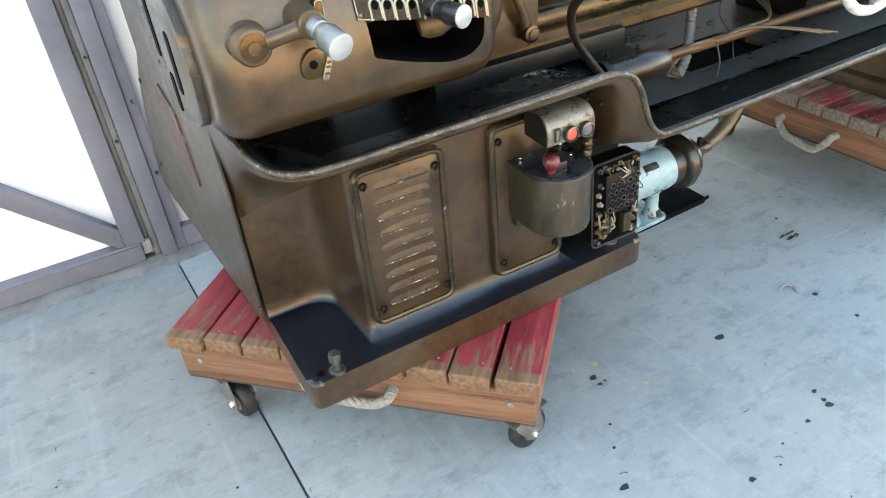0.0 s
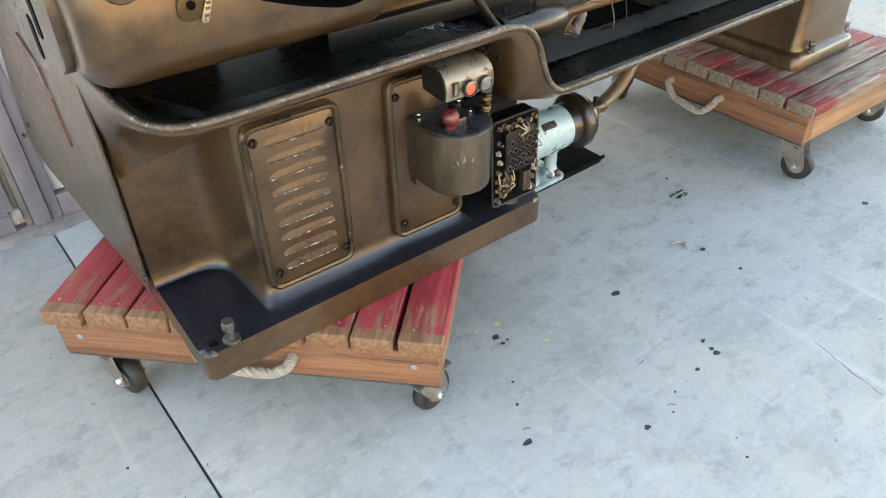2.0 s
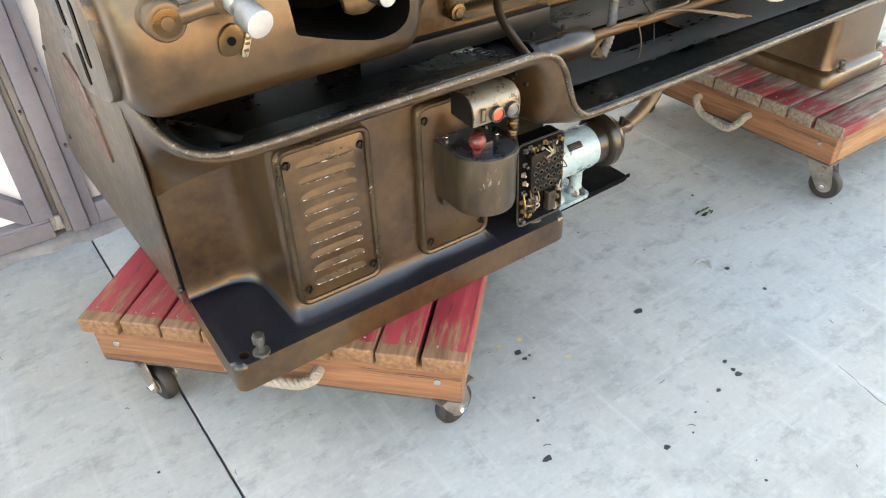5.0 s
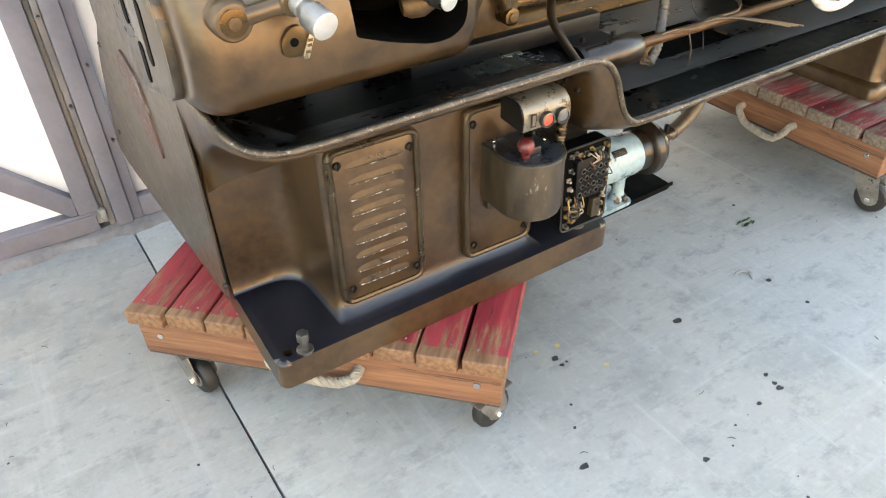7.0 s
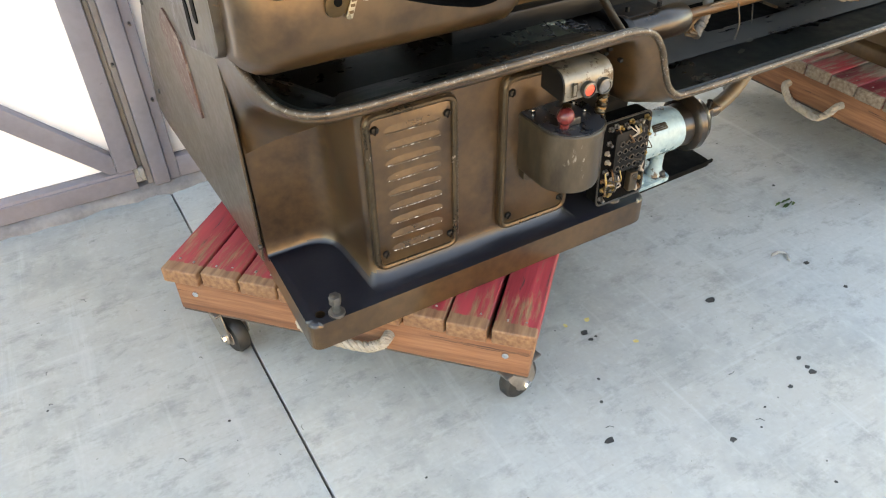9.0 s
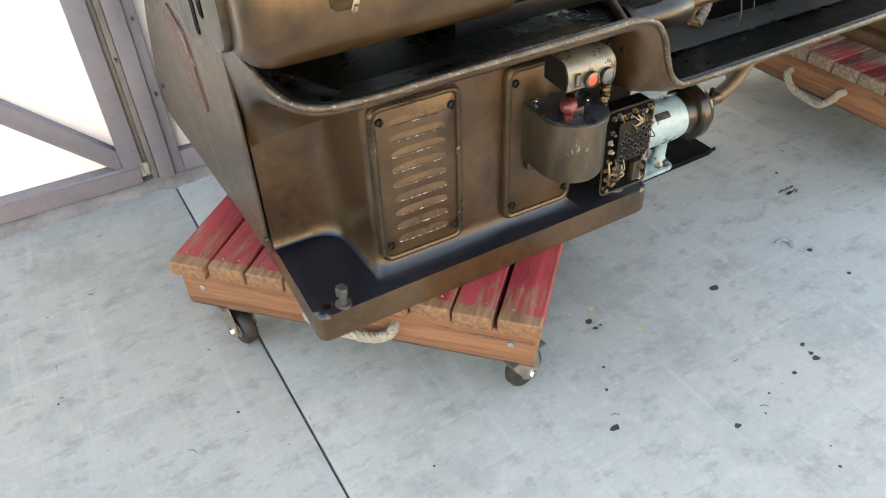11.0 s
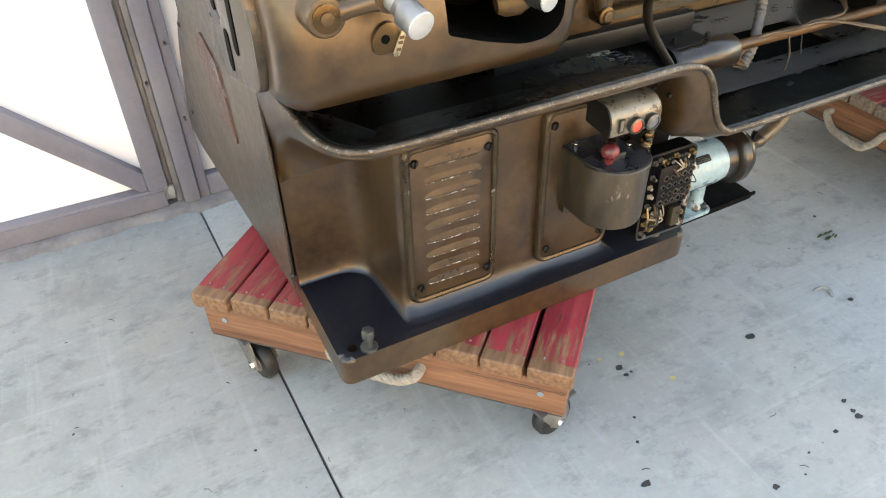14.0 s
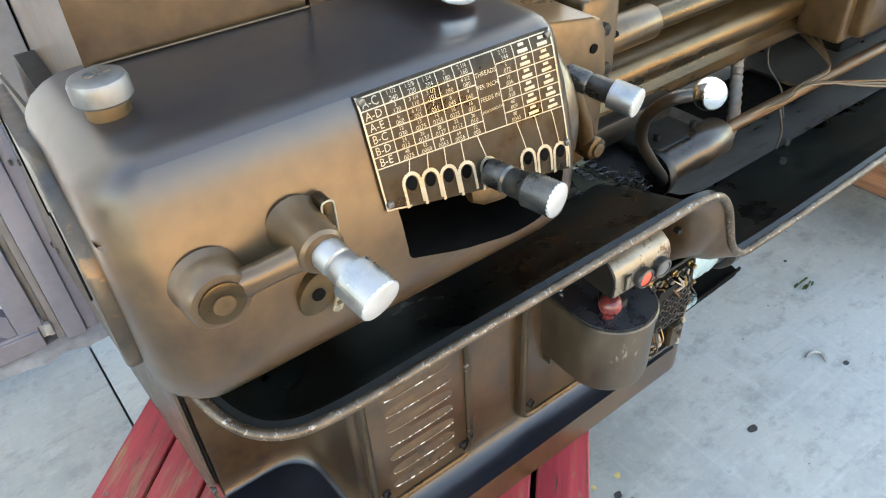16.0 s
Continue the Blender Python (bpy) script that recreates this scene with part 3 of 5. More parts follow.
tagged(bounce, "unseen plain tan wall added to bounce warm light", "wall", kind="structure")
bm = B(); box(bm, -9, 12, -7.2, -7.0, 0, 2.8); part("wall_panel", bm, TAN, bounce)

# post foot far down the drive
jack = empty("post_base", pose(5.33, 1.25, 0, 0, 0, -18), "rusty steel post on a square base plate", "post base")
bm = B(); box(bm, -0.17, 0.17, -0.12, 0.12, 0, 0.02, 0.006); part("base_plate", bm, RUSTPLATE, jack)
bm = B(); sweep(bm, [(0, 0, 0.02), (0.02, 0.01, 0.25), (0.05, 0.01, 1.1)], 0.025, 14); part("upright", bm, RUST, jack)
bm = B(); box(bm, -0.05, 0.05, -0.05, 0.05, 0.018, 0.05, 0.01); part("socket", bm, RUST, jack)

# ---- wheeled timber platforms ----
def caster(d, x, y, turn):
    c = new("caster")
    c.parent, c.location, c.rotation_euler = d, (x, y, 0), (0, 0, radians(turn))
    bm = B(); box(bm, -0.05, 0.05, -0.042, 0.042, 0.131, 0.1365, 0.002); part("top_plate", bm, STEEL_DULL, c)
    bm = B(); cyl(bm, (0, 0, 0.123), (0, 0, 0.131), 0.03, 0.034, 20); part("swivel", bm, STEEL_DULL, c)
    bm = B()
    for s in (-1, 1):
        prism(bm, rounded([(-0.036, 0.124), (0.038, 0.124), (0.056, 0.055), (0.038, 0.028), (0.016, 0.034), (-0.02, 0.085)], 0.01, 3), "y", s * 0.025 - 0.0016, s * 0.025 + 0.0016)
    box(bm, -0.036, 0.038, -0.0266, 0.0266, 0.119, 0.124, 0.002)
    part("fork", bm, CASTER_STEEL, c)
    bm = B(); revolve(bm, (0.03, -0.017, 0.047), (0.03, 0.017, 0.047), [(0.03, 0), (0.042, 0.06), (0.047, 0.25), (0.047, 0.75), (0.042, 0.94), (0.03, 1)], 32); part("wheel", bm, RUBBER, c)
    bm = B(); cyl(bm, (0.03, -0.0195, 0.047), (0.03, 0.0195, 0.047), 0.024, n=24, edge=0.003); part("hub", bm, CASTER_STEEL, c)
    bm = B(); cyl(bm, (0.03, -0.034, 0.047), (0.03, 0.034, 0.047), 0.009, n=6, edge=0.001); part("axle_bolt", bm, STEEL, c)


def dolly(m, label, plank_material, turns, seed, sag=1.0):
    d = empty("dolly", m, label, "dolly", "wheeled timber dollies")
    random.seed(seed)
    W, L, top = 0.803, 0.68, 0.265
    pitch = W / 9
    for i in range(9):
        y = i * pitch
        wide = (0.007 if i == 1 else 0.0025), random.uniform(0.0015, 0.004)
        bm = B()
        box(bm, random.uniform(-0.004, 0.003), L + random.uniform(-0.004, 0.004), y + wide[0], y + pitch - wide[1], top - 0.038, top - random.uniform(0, 0.002), 0.004, 3)
        part("plank", bm, plank_material, d)
        for x in (0.035, L - 0.035):
            for q in (0.3, 0.7):
                bm = B(); cyl(bm, (x + random.uniform(-0.006, 0.006), y + q * pitch, top - 0.003), (x, y + q * pitch, top - 0.0014), 0.0026, n=8); part("nail", bm, CASTER_STEEL, d)
    for name, x0, x1, y0, y1 in (("end_board", 0.012, 0.05, 0.012, W - 0.012), ("end_board", L - 0.05, L - 0.012, 0.012, W - 0.012), ("side_board", 0.051, L - 0.051, 0.012, 0.05), ("side_board", 0.051, L - 0.051, W - 0.05, W - 0.012)):
        bm = B(); box(bm, x0, x1, y0, y1, top - 0.128, top - 0.0385, 0.004, 3); part(name, bm, WOOD_X if name == "side_board" else WOOD, d)
    bm = B(); box(bm, 0.014, L - 0.014, 0.014, W - 0.014, top - 0.134, top - 0.1285, 0.002); part("under_frame", bm, DARK_STEEL, d)
    for y in (0.06, W - 0.06):
        for x, o in ((0.012, -1), (L - 0.012, 1)):
            bm = B(); cyl(bm, (x + o * 0.004, y, top - 0.075), (x - o * 0.01, y, top - 0.075), 0.0075, n=14, edge=0.002); part("bolt_head", bm, STEEL, d)
    bm = B()
    pts = curve_pts([(0.014, W / 2 + 0.09, top - 0.085), (-0.012, W / 2 + 0.085, top - 0.09), (-0.022, W / 2 + 0.05, top - 0.118), (-0.028, W / 2, top - 0.126), (-0.026, W / 2 - 0.06, top - 0.13), (-0.02, W / 2 - 0.092, top - 0.10), (-0.012, W / 2 - 0.1, top - 0.082), (0.014, W / 2 - 0.102, top - 0.08)], 14)
    pts = [Vector((0.014 + (p.x - 0.014) * (0.5 + 0.5 * sag), p.y, top - 0.08 + (p.z - top + 0.08) * sag)) for p in pts]
    for s in range(3):
        strand = []
        for k, p in enumerate(pts):
            t = (pts[min(k + 1, len(pts) - 1)] - pts[max(k - 1, 0)]).normalized()
            u = t.orthogonal().normalized()
            a = k * 0.55 + s * 2.094
            strand.append(p + 0.0058 * (math.cos(a) * u + math.sin(a) * t.cross(u)))
        sweep(bm, strand, 0.0062, 8)
    part("rope_handle", bm, ROPE, d, "frayed off-white rope loop")
    for (x, y), turn in zip(((0.062, 0.06), (0.062, W - 0.075), (L - 0.065, 0.06), (L - 0.065, W - 0.07)), turns):
        caster(d, x, y, turn)
    return d


def dolly_pose(ax, ay, bx, by):
    """The edge with the plank ends runs from (ax, ay) to (bx, by); local x runs along the planks."""
    return pose(bx, by, 0, 0, 0, math.degrees(math.atan2(ay - by, ax - bx)) - 90)


dolly(dolly_pose(0.093, 1.527, 0.660, 0.961), "red painted timber dolly on castors under the headstock end", PLANK_RED, (-32, -118, 190, 250), 3, 0.45)
dolly(dolly_pose(2.045, 1.868, 2.045, 1.062), "worn red and grey timber dolly on castors under the tail end", PLANK_WORN, (-80, 60, 110, 200), 8)

# ---- lathe: pedestal ----
lathe = empty("metal_lathe", pose(0, 0, 0.2655), "dark bronze-brown engine lathe standing on two wheeled dollies", "lathe")
DOWN = Matrix.Translation((0, 0, -0.2655))


def lp(name, bm, material, parent=None, label="", angle=38):
    """A part of the lathe, given in world places."""
    if parent is None or parent is lathe:
        bmesh.ops.transform(bm, matrix=DOWN, verts=bm.verts)
        return part(name, bm, material, lathe, label, angle)
    bmesh.ops.transform(bm, matrix=DOWN, verts=bm.verts)
    return part(name, bm, material, parent, label, angle)


def hexbolt(parent, x, y, z, r, h, name="bolt", shank=0.0):
    bm = B()
    cyl(bm, (x, y, z), (x, y, z + 0.006), r * 1.35, n=20, edge=0.001)
    if shank:
        cyl(bm, (x, y, z + 0.006), (x, y, z + 0.006 + shank), r * 0.62, n=16)
    cyl(bm, (x, y, z + 0.006 + shank), (x, y, z + 0.006 + shank + h), r, n=6, edge=0.001)
    lp(name, bm, STEEL_DULL, parent)


def cut_through(bm_solid, bm_cutters, mats):
    """The solid less the cutters, as a new bmesh."""
    obs = []
    for bmx in (bm_solid, bm_cutters):
        bmesh.ops.recalc_face_normals(bmx, faces=bmx.faces)
        me = bpy.data.meshes.new("work")
        bmx.to_mesh(me)
        bmx.free()
        for m in mats:
            me.materials.append(m)
        obs.append(new("work", me))
    mod = obs[0].modifiers.new("cut", "BOOLEAN")
    mod.operation, mod.solver, mod.object = "DIFFERENCE", "EXACT", obs[1]
    dg = bpy.context.evaluated_depsgraph_get()
    dg.update()
    done = bpy.data.meshes.new_from_object(obs[0].evaluated_get(dg))
    out = bmesh.new()
    out.from_mesh(done)
    for o in obs:
        me = o.data
        bpy.data.objects.remove(o)
        bpy.data.meshes.remove(me)
    bpy.data.meshes.remove(done)
    return out


# foot with rounded front, its pad and bolt hole
bm = B()
prism(bm, rounded([(0.288, 1.132), (1.078, 1.145), (1.075, 1.72), (0.288, 1.72)], [0.025, 0.035, 0.03, 0.03], 6), "z", 0.2655, 0.326)
rim = [e for e in bm.edges if all(v.co.z > 0.32 for v in e.verts)]
bmesh.ops.bevel(bm, geom=rim, offset=0.012, segments=4, profile=0.5, affect="EDGES")
cutter = B(); cyl(cutter, (0.3175, 1.159, 0.29), (0.3175, 1.159, 0.36), 0.0095, n=24)
foot = lp("foot", cut_through(bm, cutter, [PAINT]), [PAINT, PAINT_OIL_SKY], angle=15)
# upward faces painted blue-black, standing in for shade and sky reflection on the oil
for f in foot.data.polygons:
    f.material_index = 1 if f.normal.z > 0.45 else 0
hexbolt(foot, 0.345, 1.146, 0.326, 0.0115, 0.018, shank=0.02)
hexbolt(foot, 1.0, 1.175, 0.326, 0.0115, 0.012)

# cast body: recessed corner, front face flaring into the foot
def body_plan(flare):
    return rounded([(0.286, 1.372 - flare * 0.3), (0.428 - flare * 0.3, 1.372 - flare * 0.3), (0.440 - flare * 0.35, 1.190 - flare), (0.875 + flare * 0.6, 1.190 - flare), (0.875 + flare * 0.6, 1.70), (0.286, 1.70)], [0.004, 0.075, 0.026, 0.016, 0.02, 0.01], 9)


COVE = [(0.3255 + 0.040 * (1 - math.cos(a)), 0.040 * (1 - math.sin(a))) for a in (math.pi / 2 * k / 9 for k in range(10))]
bm = B()
loft(bm, [[(p[0], p[1], z) for p in body_plan(f)] for z, f in [(0.318, 0.042)] + COVE + [(0.40, 0.0), (0.55, 0.0), (0.66, -0.001), (0.69, -0.002)]])
body = lp("pedestal", bm, [PAINT, PAINT_OIL_SKY], angle=60)
# upward cove and lowest faces get that blue-black, its sky sheen in the colour
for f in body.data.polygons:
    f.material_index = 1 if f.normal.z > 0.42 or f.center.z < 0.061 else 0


# dark boxes added to make the shaded gap beside the motor read black
bm = B(); box(bm, 0.872, 1.14, 1.315, 1.69, 0.327, 0.60, 0.004); lp("recess_shade_back", bm, PAINT_DARK)
bm = B(); box(bm, 0.872, 1.02, 1.20, 1.69, 0.60, 0.70, 0.004); lp("recess_shade_roof", bm, PAINT_DARK)


def bead_loop(bm, poly, y, r, n=8):
    pts = [(p[0], y, p[1]) for p in poly]
    sweep(bm, pts, r, n, close=True)


def slot_screw(parent, x, y, z, r=0.0075):
    bm = B()
    revolve(bm, (x, y + 0.002, z), (x, y - 0.006, z), [(r, 0), (r, 0.5), (r * 0.8, 0.85), (r * 0.4, 1.0)], 16)
    s = lp("screw", bm, PAINT_DARK, parent)
    bm = B()
    box(bm, x - 0.0012, x + 0.0012, y - 0.0068, y - 0.003, z - r * 0.85, z + r * 0.85)
    bmesh.ops.rotate(bm, cent=(x, y, z), matrix=Matrix.Rotation(random.uniform(-0.6, 0.6), 3, "Y"), verts=bm.verts)
    lp("screw_slot", bm, BLACK, parent)


def door_plate(name, x0, x1, z0, z1, label):
    y = 1.186
    bm = B()
    prism(bm, rounded([(x0, z0), (x1, z0), (x1, z1), (x0, z1)], 0.024, 6), "y", y - 0.007, y + 0.004, 0.002)
    ob = lp(name, bm, PAINT, lathe, label)
    bm = B()
    i = 0.006
    bead_loop(bm, rounded([(x0 + i, z0 + i), (x1 - i, z0 + i), (x1 - i, z1 - i), (x0 + i, z1 - i)], 0.02, 6), y - 0.0065, 0.0062)
    lp("raised_edge", bm, WORN_EDGE, ob, "bead with paint worn to bare metal")
    return ob


random.seed(5)
lv = door_plate("louvre_plate", 0.442, 0.617, 0.357, 0.682, "ribbed vent cover with paint worn off its louvres")
for x, z in ((0.462, 0.652), (0.597, 0.647), (0.464, 0.393), (0.599, 0.390)):
    slot_screw(lv, x, 1.179, z)
for k in range(9):
    z = 0.642 - k * 0.0305
    n = 16
    rows = []
    for dz, out in ((0.017, -0.0004), (0.012, 0.0006), (0.007, 0.0014), (0.002, 0.0026), (-0.002, 0.0034), (-0.0036, 0.0031), (-0.004, -0.0004)):
        row = []
        for i in range(n + 1):
            u = i / n
            env = math.sqrt(max(0.0, 1 - (2 * u - 1) ** 4))
            row.append((0.474 + 0.114 * u, 1.179 - out * env + 0.0008, z + dz * (0.25 + 0.75 * env)))
        rows.append(row)
    bm = B()
    vs = [[bm.verts.new(p) for p in row] for row in rows]
    for a, b in zip(vs, vs[1:]):
        for i in range(n):
            bm.faces.new((a[i], a[i + 1], b[i + 1], b[i]))
    slat = lp("louvre", bm, LOUVRE, lv)
    bm = B(); sweep(bm, [(0.474 + 0.114 * u, 1.1794 - 0.0034 * math.sqrt(max(0.0, 1 - (2 * u - 1) ** 4)), z - 0.003 * (0.35 + 0.65 * math.sqrt(max(0.0, 1 - (2 * u - 1) ** 4)))) for u in (i / 18 for i in range(1, 18))], 0.0009, 6); lp("worn_lip", bm, LIP_WORN, lv)
pl = door_plate("switch_plate", 0.708, 0.872, 0.352, 0.682, "switch mounting plate with a worn beaded edge")
for x, z in ((0.727, 0.650), (0.73, 0.384), (0.855, 0.384)):
    slot_screw(pl, x, 1.179, z)

# drum switch pot with a flat lid and maroon knob
def d_plan(g=0.0):
    pts = [(0.746 - g, 1.180)]
    pts += [(0.808 + (0.062 + g) * math.cos(a), 1.112 + (0.062 + g) * math.sin(a)) for a in (math.pi + math.pi * i / 20 for i in range(21))]
    return pts + [(0.870 + g, 1.180)]


bm = B()
loft(bm, [[(x, y, z) for x, y in d_plan(g)] for z, g in ((0.486, -0.008), (0.489, -0.002), (0.496, 0.0), (0.594, 0.0), (0.595, 0.002), (0.603, 0.002), (0.605, 0.0))])
pot = lp("switch_pot", bm, POT, lathe, "round-fronted scuffed brown switch housing")
bm = B(); prism(bm, d_plan(-0.002), "z", 0.605, 0.608, 0.001); lp("lid", bm, LID, pot, "oily blue-black lid")
bm = B(); revolve(bm, (0.780, 1.092, 0.607), (0.778, 1.088, 0.645), [(0.008, 0), (0.008, 0.25), (0.013, 0.4), (0.0155, 0.6), (0.0155, 0.72), (0.012, 0.9), (0.006, 1)], 24); lp("knob", bm, MAROON, pot, "maroon plastic knob")
bm = B(); cyl(bm, (0.800, 1.118, 0.607), (0.800, 1.114, 0.635), 0.0085, n=16, edge=0.002); lp("fitting", bm, BRONZE, pot)
bm = B(); box(bm, 0.785, 0.812, 1.088, 1.092, 0.6085, 0.622, 0.001); lp("lever", bm, STEEL_DULL, pot)
for x, y in ((0.845, 1.12), (0.765, 1.165), (0.855, 1.165)):
    bm = B(); cyl(bm, (x, y, 0.608), (x, y, 0.613), 0.004, n=10, edge=0.001); lp("lid_screw", bm, STEEL, pot)

bm = B(); prism(bm, rounded([(0.752, 0.466), (0.80, 0.462), (0.845, 0.478), (0.846, 0.492), (0.752, 0.488)], 0.005, 4), "y", 1.163, 1.181, 0.003); lp("pot_bracket", bm, POT, pot)

# push button station under the pan lip
bm = B()
prism(bm, rounded([(1.065, 0.673), (1.063, 0.704), (1.078, 0.724), (1.128, 0.722), (1.128, 0.677)], [0.004, 0.014, 0.016, 0.003, 0.003], 5), "x", 0.752, 0.850, 0.002)
station = lp("button_station", bm, GREY_BOX, lathe, "grey two-button start and stop box")
bm = B(); prism(bm, rounded([(1.066, 0.674), (1.0645, 0.704), (1.079, 0.723), (1.127, 0.721), (1.127, 0.678)], [0.004, 0.013, 0.015, 0.003, 0.003], 5), "x", 0.7495, 0.7525); lp("side_cheek", bm, PAINT_DARK, station)
for x, z, m, lab in ((0.795, 0.690, RED_BUTTON, "red stop button"), (0.8275, 0.689, BUTTON_GREY, "dark grey start button")):
    bm = B()
    revolve(bm, (x, 1.0625, z), (x, 1.0525, z), [(0.0135, 0), (0.0145, 0.4), (0.0135, 0.9), (0.0105, 1.0), (0.0105, 0.6)], 26)
    b = lp("button_ring", bm, STEEL_DULL, station)
    bm = B(); cyl(bm, (x, 1.058, z), (x, 1.0535, z), 0.0103, n=24, edge=0.002); lp("button", bm, m, station, lab)
bm = B(); box(bm, 0.764, 0.774, 1.0598, 1.0615, 0.682, 0.706); lp("button_tag", bm, PLATE_BLACK, station)
bm = B(); box(bm, 0.766, 0.772, 1.0592, 1.0599, 0.685, 0.703); lp("tag_mark", bm, GREY_BOX, station)
bm = B()
pts = curve_pts([(0.846, 1.10, 0.70), (0.862, 1.098, 0.67), (0.866, 1.10, 0.635), (0.866, 1.105, 0.60)], 12)
sweep(bm, pts, [0.0095 + 0.0016 * math.cos(2.4 * i) for i in range(len(pts))], 12)
lp("conduit", bm, BRONZE, lathe, "short ribbed brown conduit")
bm = B(); cyl(bm, (0.866, 1.105, 0.575), (0.866, 1.105, 0.602), 0.0125, n=18, edge=0.002); lp("conduit_gland", bm, BRONZE, lathe)

# opened terminal box on the motor
TX0, TX1, TZ0, TZ1, TY = 0.918, 1.028, 0.362, 0.556, 1.135
bm = B()
prism(bm, rounded([(TX0, TZ0), (TX1 + 0.008, TZ0), (TX1, TZ1), (TX0 - 0.008, TZ1)], 0.014, 5), "y", TY, TY + 0.035, 0.002)
tbox = lp("terminal_box", bm, BLACK, lathe, "opened black terminal box with bare contacts and loose wires")
bm = B(); bead_loop(bm, rounded([(TX0, TZ0), (TX1 + 0.008, TZ0), (TX1, TZ1), (TX0 - 0.008, TZ1)], 0.014, 5), TY, 0.0022, 6); lp("box_edge", bm, BLACK_EDGE, tbox)
bm = B(); prism(bm, rounded([(TX0 + 0.022, 0.44), (TX1 - 0.010, 0.44), (TX1 - 0.014, 0.532), (TX0 + 0.018, 0.532)], 0.008, 4), "y", TY - 0.012, TY + 0.001, 0.0015)
board = lp("contact_board", bm, BLACK_GLOSS, tbox)
for r in range(4):
    for c in range(5):
        x, z = TX0 + 0.03 + c * 0.0145 + (r % 2) * 0.005, 0.452 + r * 0.018
        bm = B(); revolve(bm, (x, TY - 0.0115, z), (x, TY - 0.0145, z), [(0.0062, 0), (0.0062, 0.8), (0.0052, 1), (0.0042, 1), (0.0042, 0.5)], 4 if (r + c) % 3 else 12); lp("contact_socket", bm, BAKELITE, tbox)
        bm = B(); cyl(bm, (x, TY - 0.0142, z), (x, TY - 0.0132, z), 0.0040, n=10); lp("socket_hole", bm, BLACK, tbox)
random.seed(21)


def contact(x, z, out):
    """A screw terminal: square washer, slotted head and a wire end turned round it."""
    m = random.choice((BRASS, BRASS, CREAM, STEEL_DULL, RUST))
    bm = B(); box(bm, x - 0.005, x + 0.005, TY - 0.004, TY + 0.001, z - 0.0045, z + 0.0045, 0.001, 1); cyl(bm, (x, TY - 0.003, z), (x + random.uniform(-0.002, 0.002), TY - out, z), random.uniform(0.003, 0.0046), n=8, edge=0.0008)
    lp("contact_screw", bm, m, tbox)


for k in range(8):
    contact(TX0 + 0.010 + k * 0.0125, 0.5405 + 0.004 * math.sin(2 * k), random.uniform(0.007, 0.013))
for k in range(7):
    contact(TX0 + random.uniform(0.007, 0.013), 0.380 + 0.0215 * k, random.uniform(0.006, 0.014))
for k in range(7):
    contact(TX1 - random.uniform(0.004, 0.010), 0.382 + 0.021 * k, random.uniform(0.006, 0.014))
for k in range(9):
    contact(TX0 + random.uniform(0.02, 0.045), random.uniform(0.385, 0.432), random.uniform(0.006, 0.016))
for k in range(26):
    side = k % 3
    if side == 0:
        x, z = TX0 + random.uniform(0.008, 0.05), random.uniform(0.38, 0.44)
        end = (x + random.uniform(-0.02, 0.03), z + random.uniform(-0.012, 0.05))
    elif side == 1:
        x, z = TX1 - random.uniform(0.004, 0.03), random.uniform(0.39, 0.50)
        end = (x + random.uniform(-0.03, 0.004), z + random.uniform(-0.03, 0.03))
    else:
        x, z = TX0 + random.uniform(0.012, 0.09), random.uniform(0.525, 0.543)
        end = (x + random.uniform(-0.02, 0.02), z + random.uniform(-0.03, 0.004))
    mx, mz = (x + end[0]) / 2 + random.uniform(-0.012, 0.012), (z + end[1]) / 2 + random.uniform(-0.010, 0.010)
    bm = B(); sweep(bm, curve_pts([(x, TY - 0.008, z), (mx, TY - random.uniform(0.013, 0.022), mz), (end[0], TY - 0.008, end[1])], 6), random.choice((0.0012, 0.0016, 0.002)), 6); lp("wire", bm, random.choice((BRASS, CREAM, CREAM, BLACK_EDGE, BLACK_GLOSS, RUST)), tbox)
bm = B(); box(bm, TX1 - 0.042, TX1 - 0.022, TY - 0.016, TY, 0.385, 0.43, 0.002); lp("contact_block", bm, POT, tbox)

# coolant motor, its bracket shelf and pipe
MY, MZ = 1.246, 0.410


def tip_up(bm):
    """Turns a plate made on the motor's front up round its barrel."""
    bmesh.ops.rotate(bm, cent=(0, MY, MZ), matrix=Matrix.Rotation(radians(-52), 3, "X"), verts=bm.verts)


bm = B(); revolve(bm, (1.035, MY, MZ), (1.212, MY, MZ), [(0.045, 0), (0.052, 0.04), (0.052, 0.9), (0.049, 1.0)], 40); motor = lp("motor", bm, MOTOR, lathe, "chipped pale blue-grey cylindrical motor")
bm = B(); revolve(bm, (1.206, MY, MZ), (1.283, MY, MZ), [(0.048, 0), (0.049, 0.3), (0.050, 0.42), (0.060, 0.46), (0.065, 0.52), (0.066, 0.72), (0.060, 0.80), (0.056, 0.97), (0.03, 1.0), (0.024, 1.0)], 40); lp("end_bell", bm, OILY_BROWN, motor, "brown flanged end bell")
bm = B(); prism(bm, rounded([(1.12, 0.397), (1.16, 0.397), (1.16, 0.413), (1.12, 0.413)], 0.003), "y", MY - 0.0532, MY - 0.046, 0.001); tip_up(bm); lp("rating_plate", bm, PLATE_BLACK, motor)
for i in range(3):
    bm = B(); box(bm, 1.126, 1.155 - 0.006 * i, MY - 0.0537, MY - 0.0530, 0.3995 + 0.0042 * i, 0.4015 + 0.0042 * i); tip_up(bm); lp("plate_bar", bm, STEEL_DULL, motor)
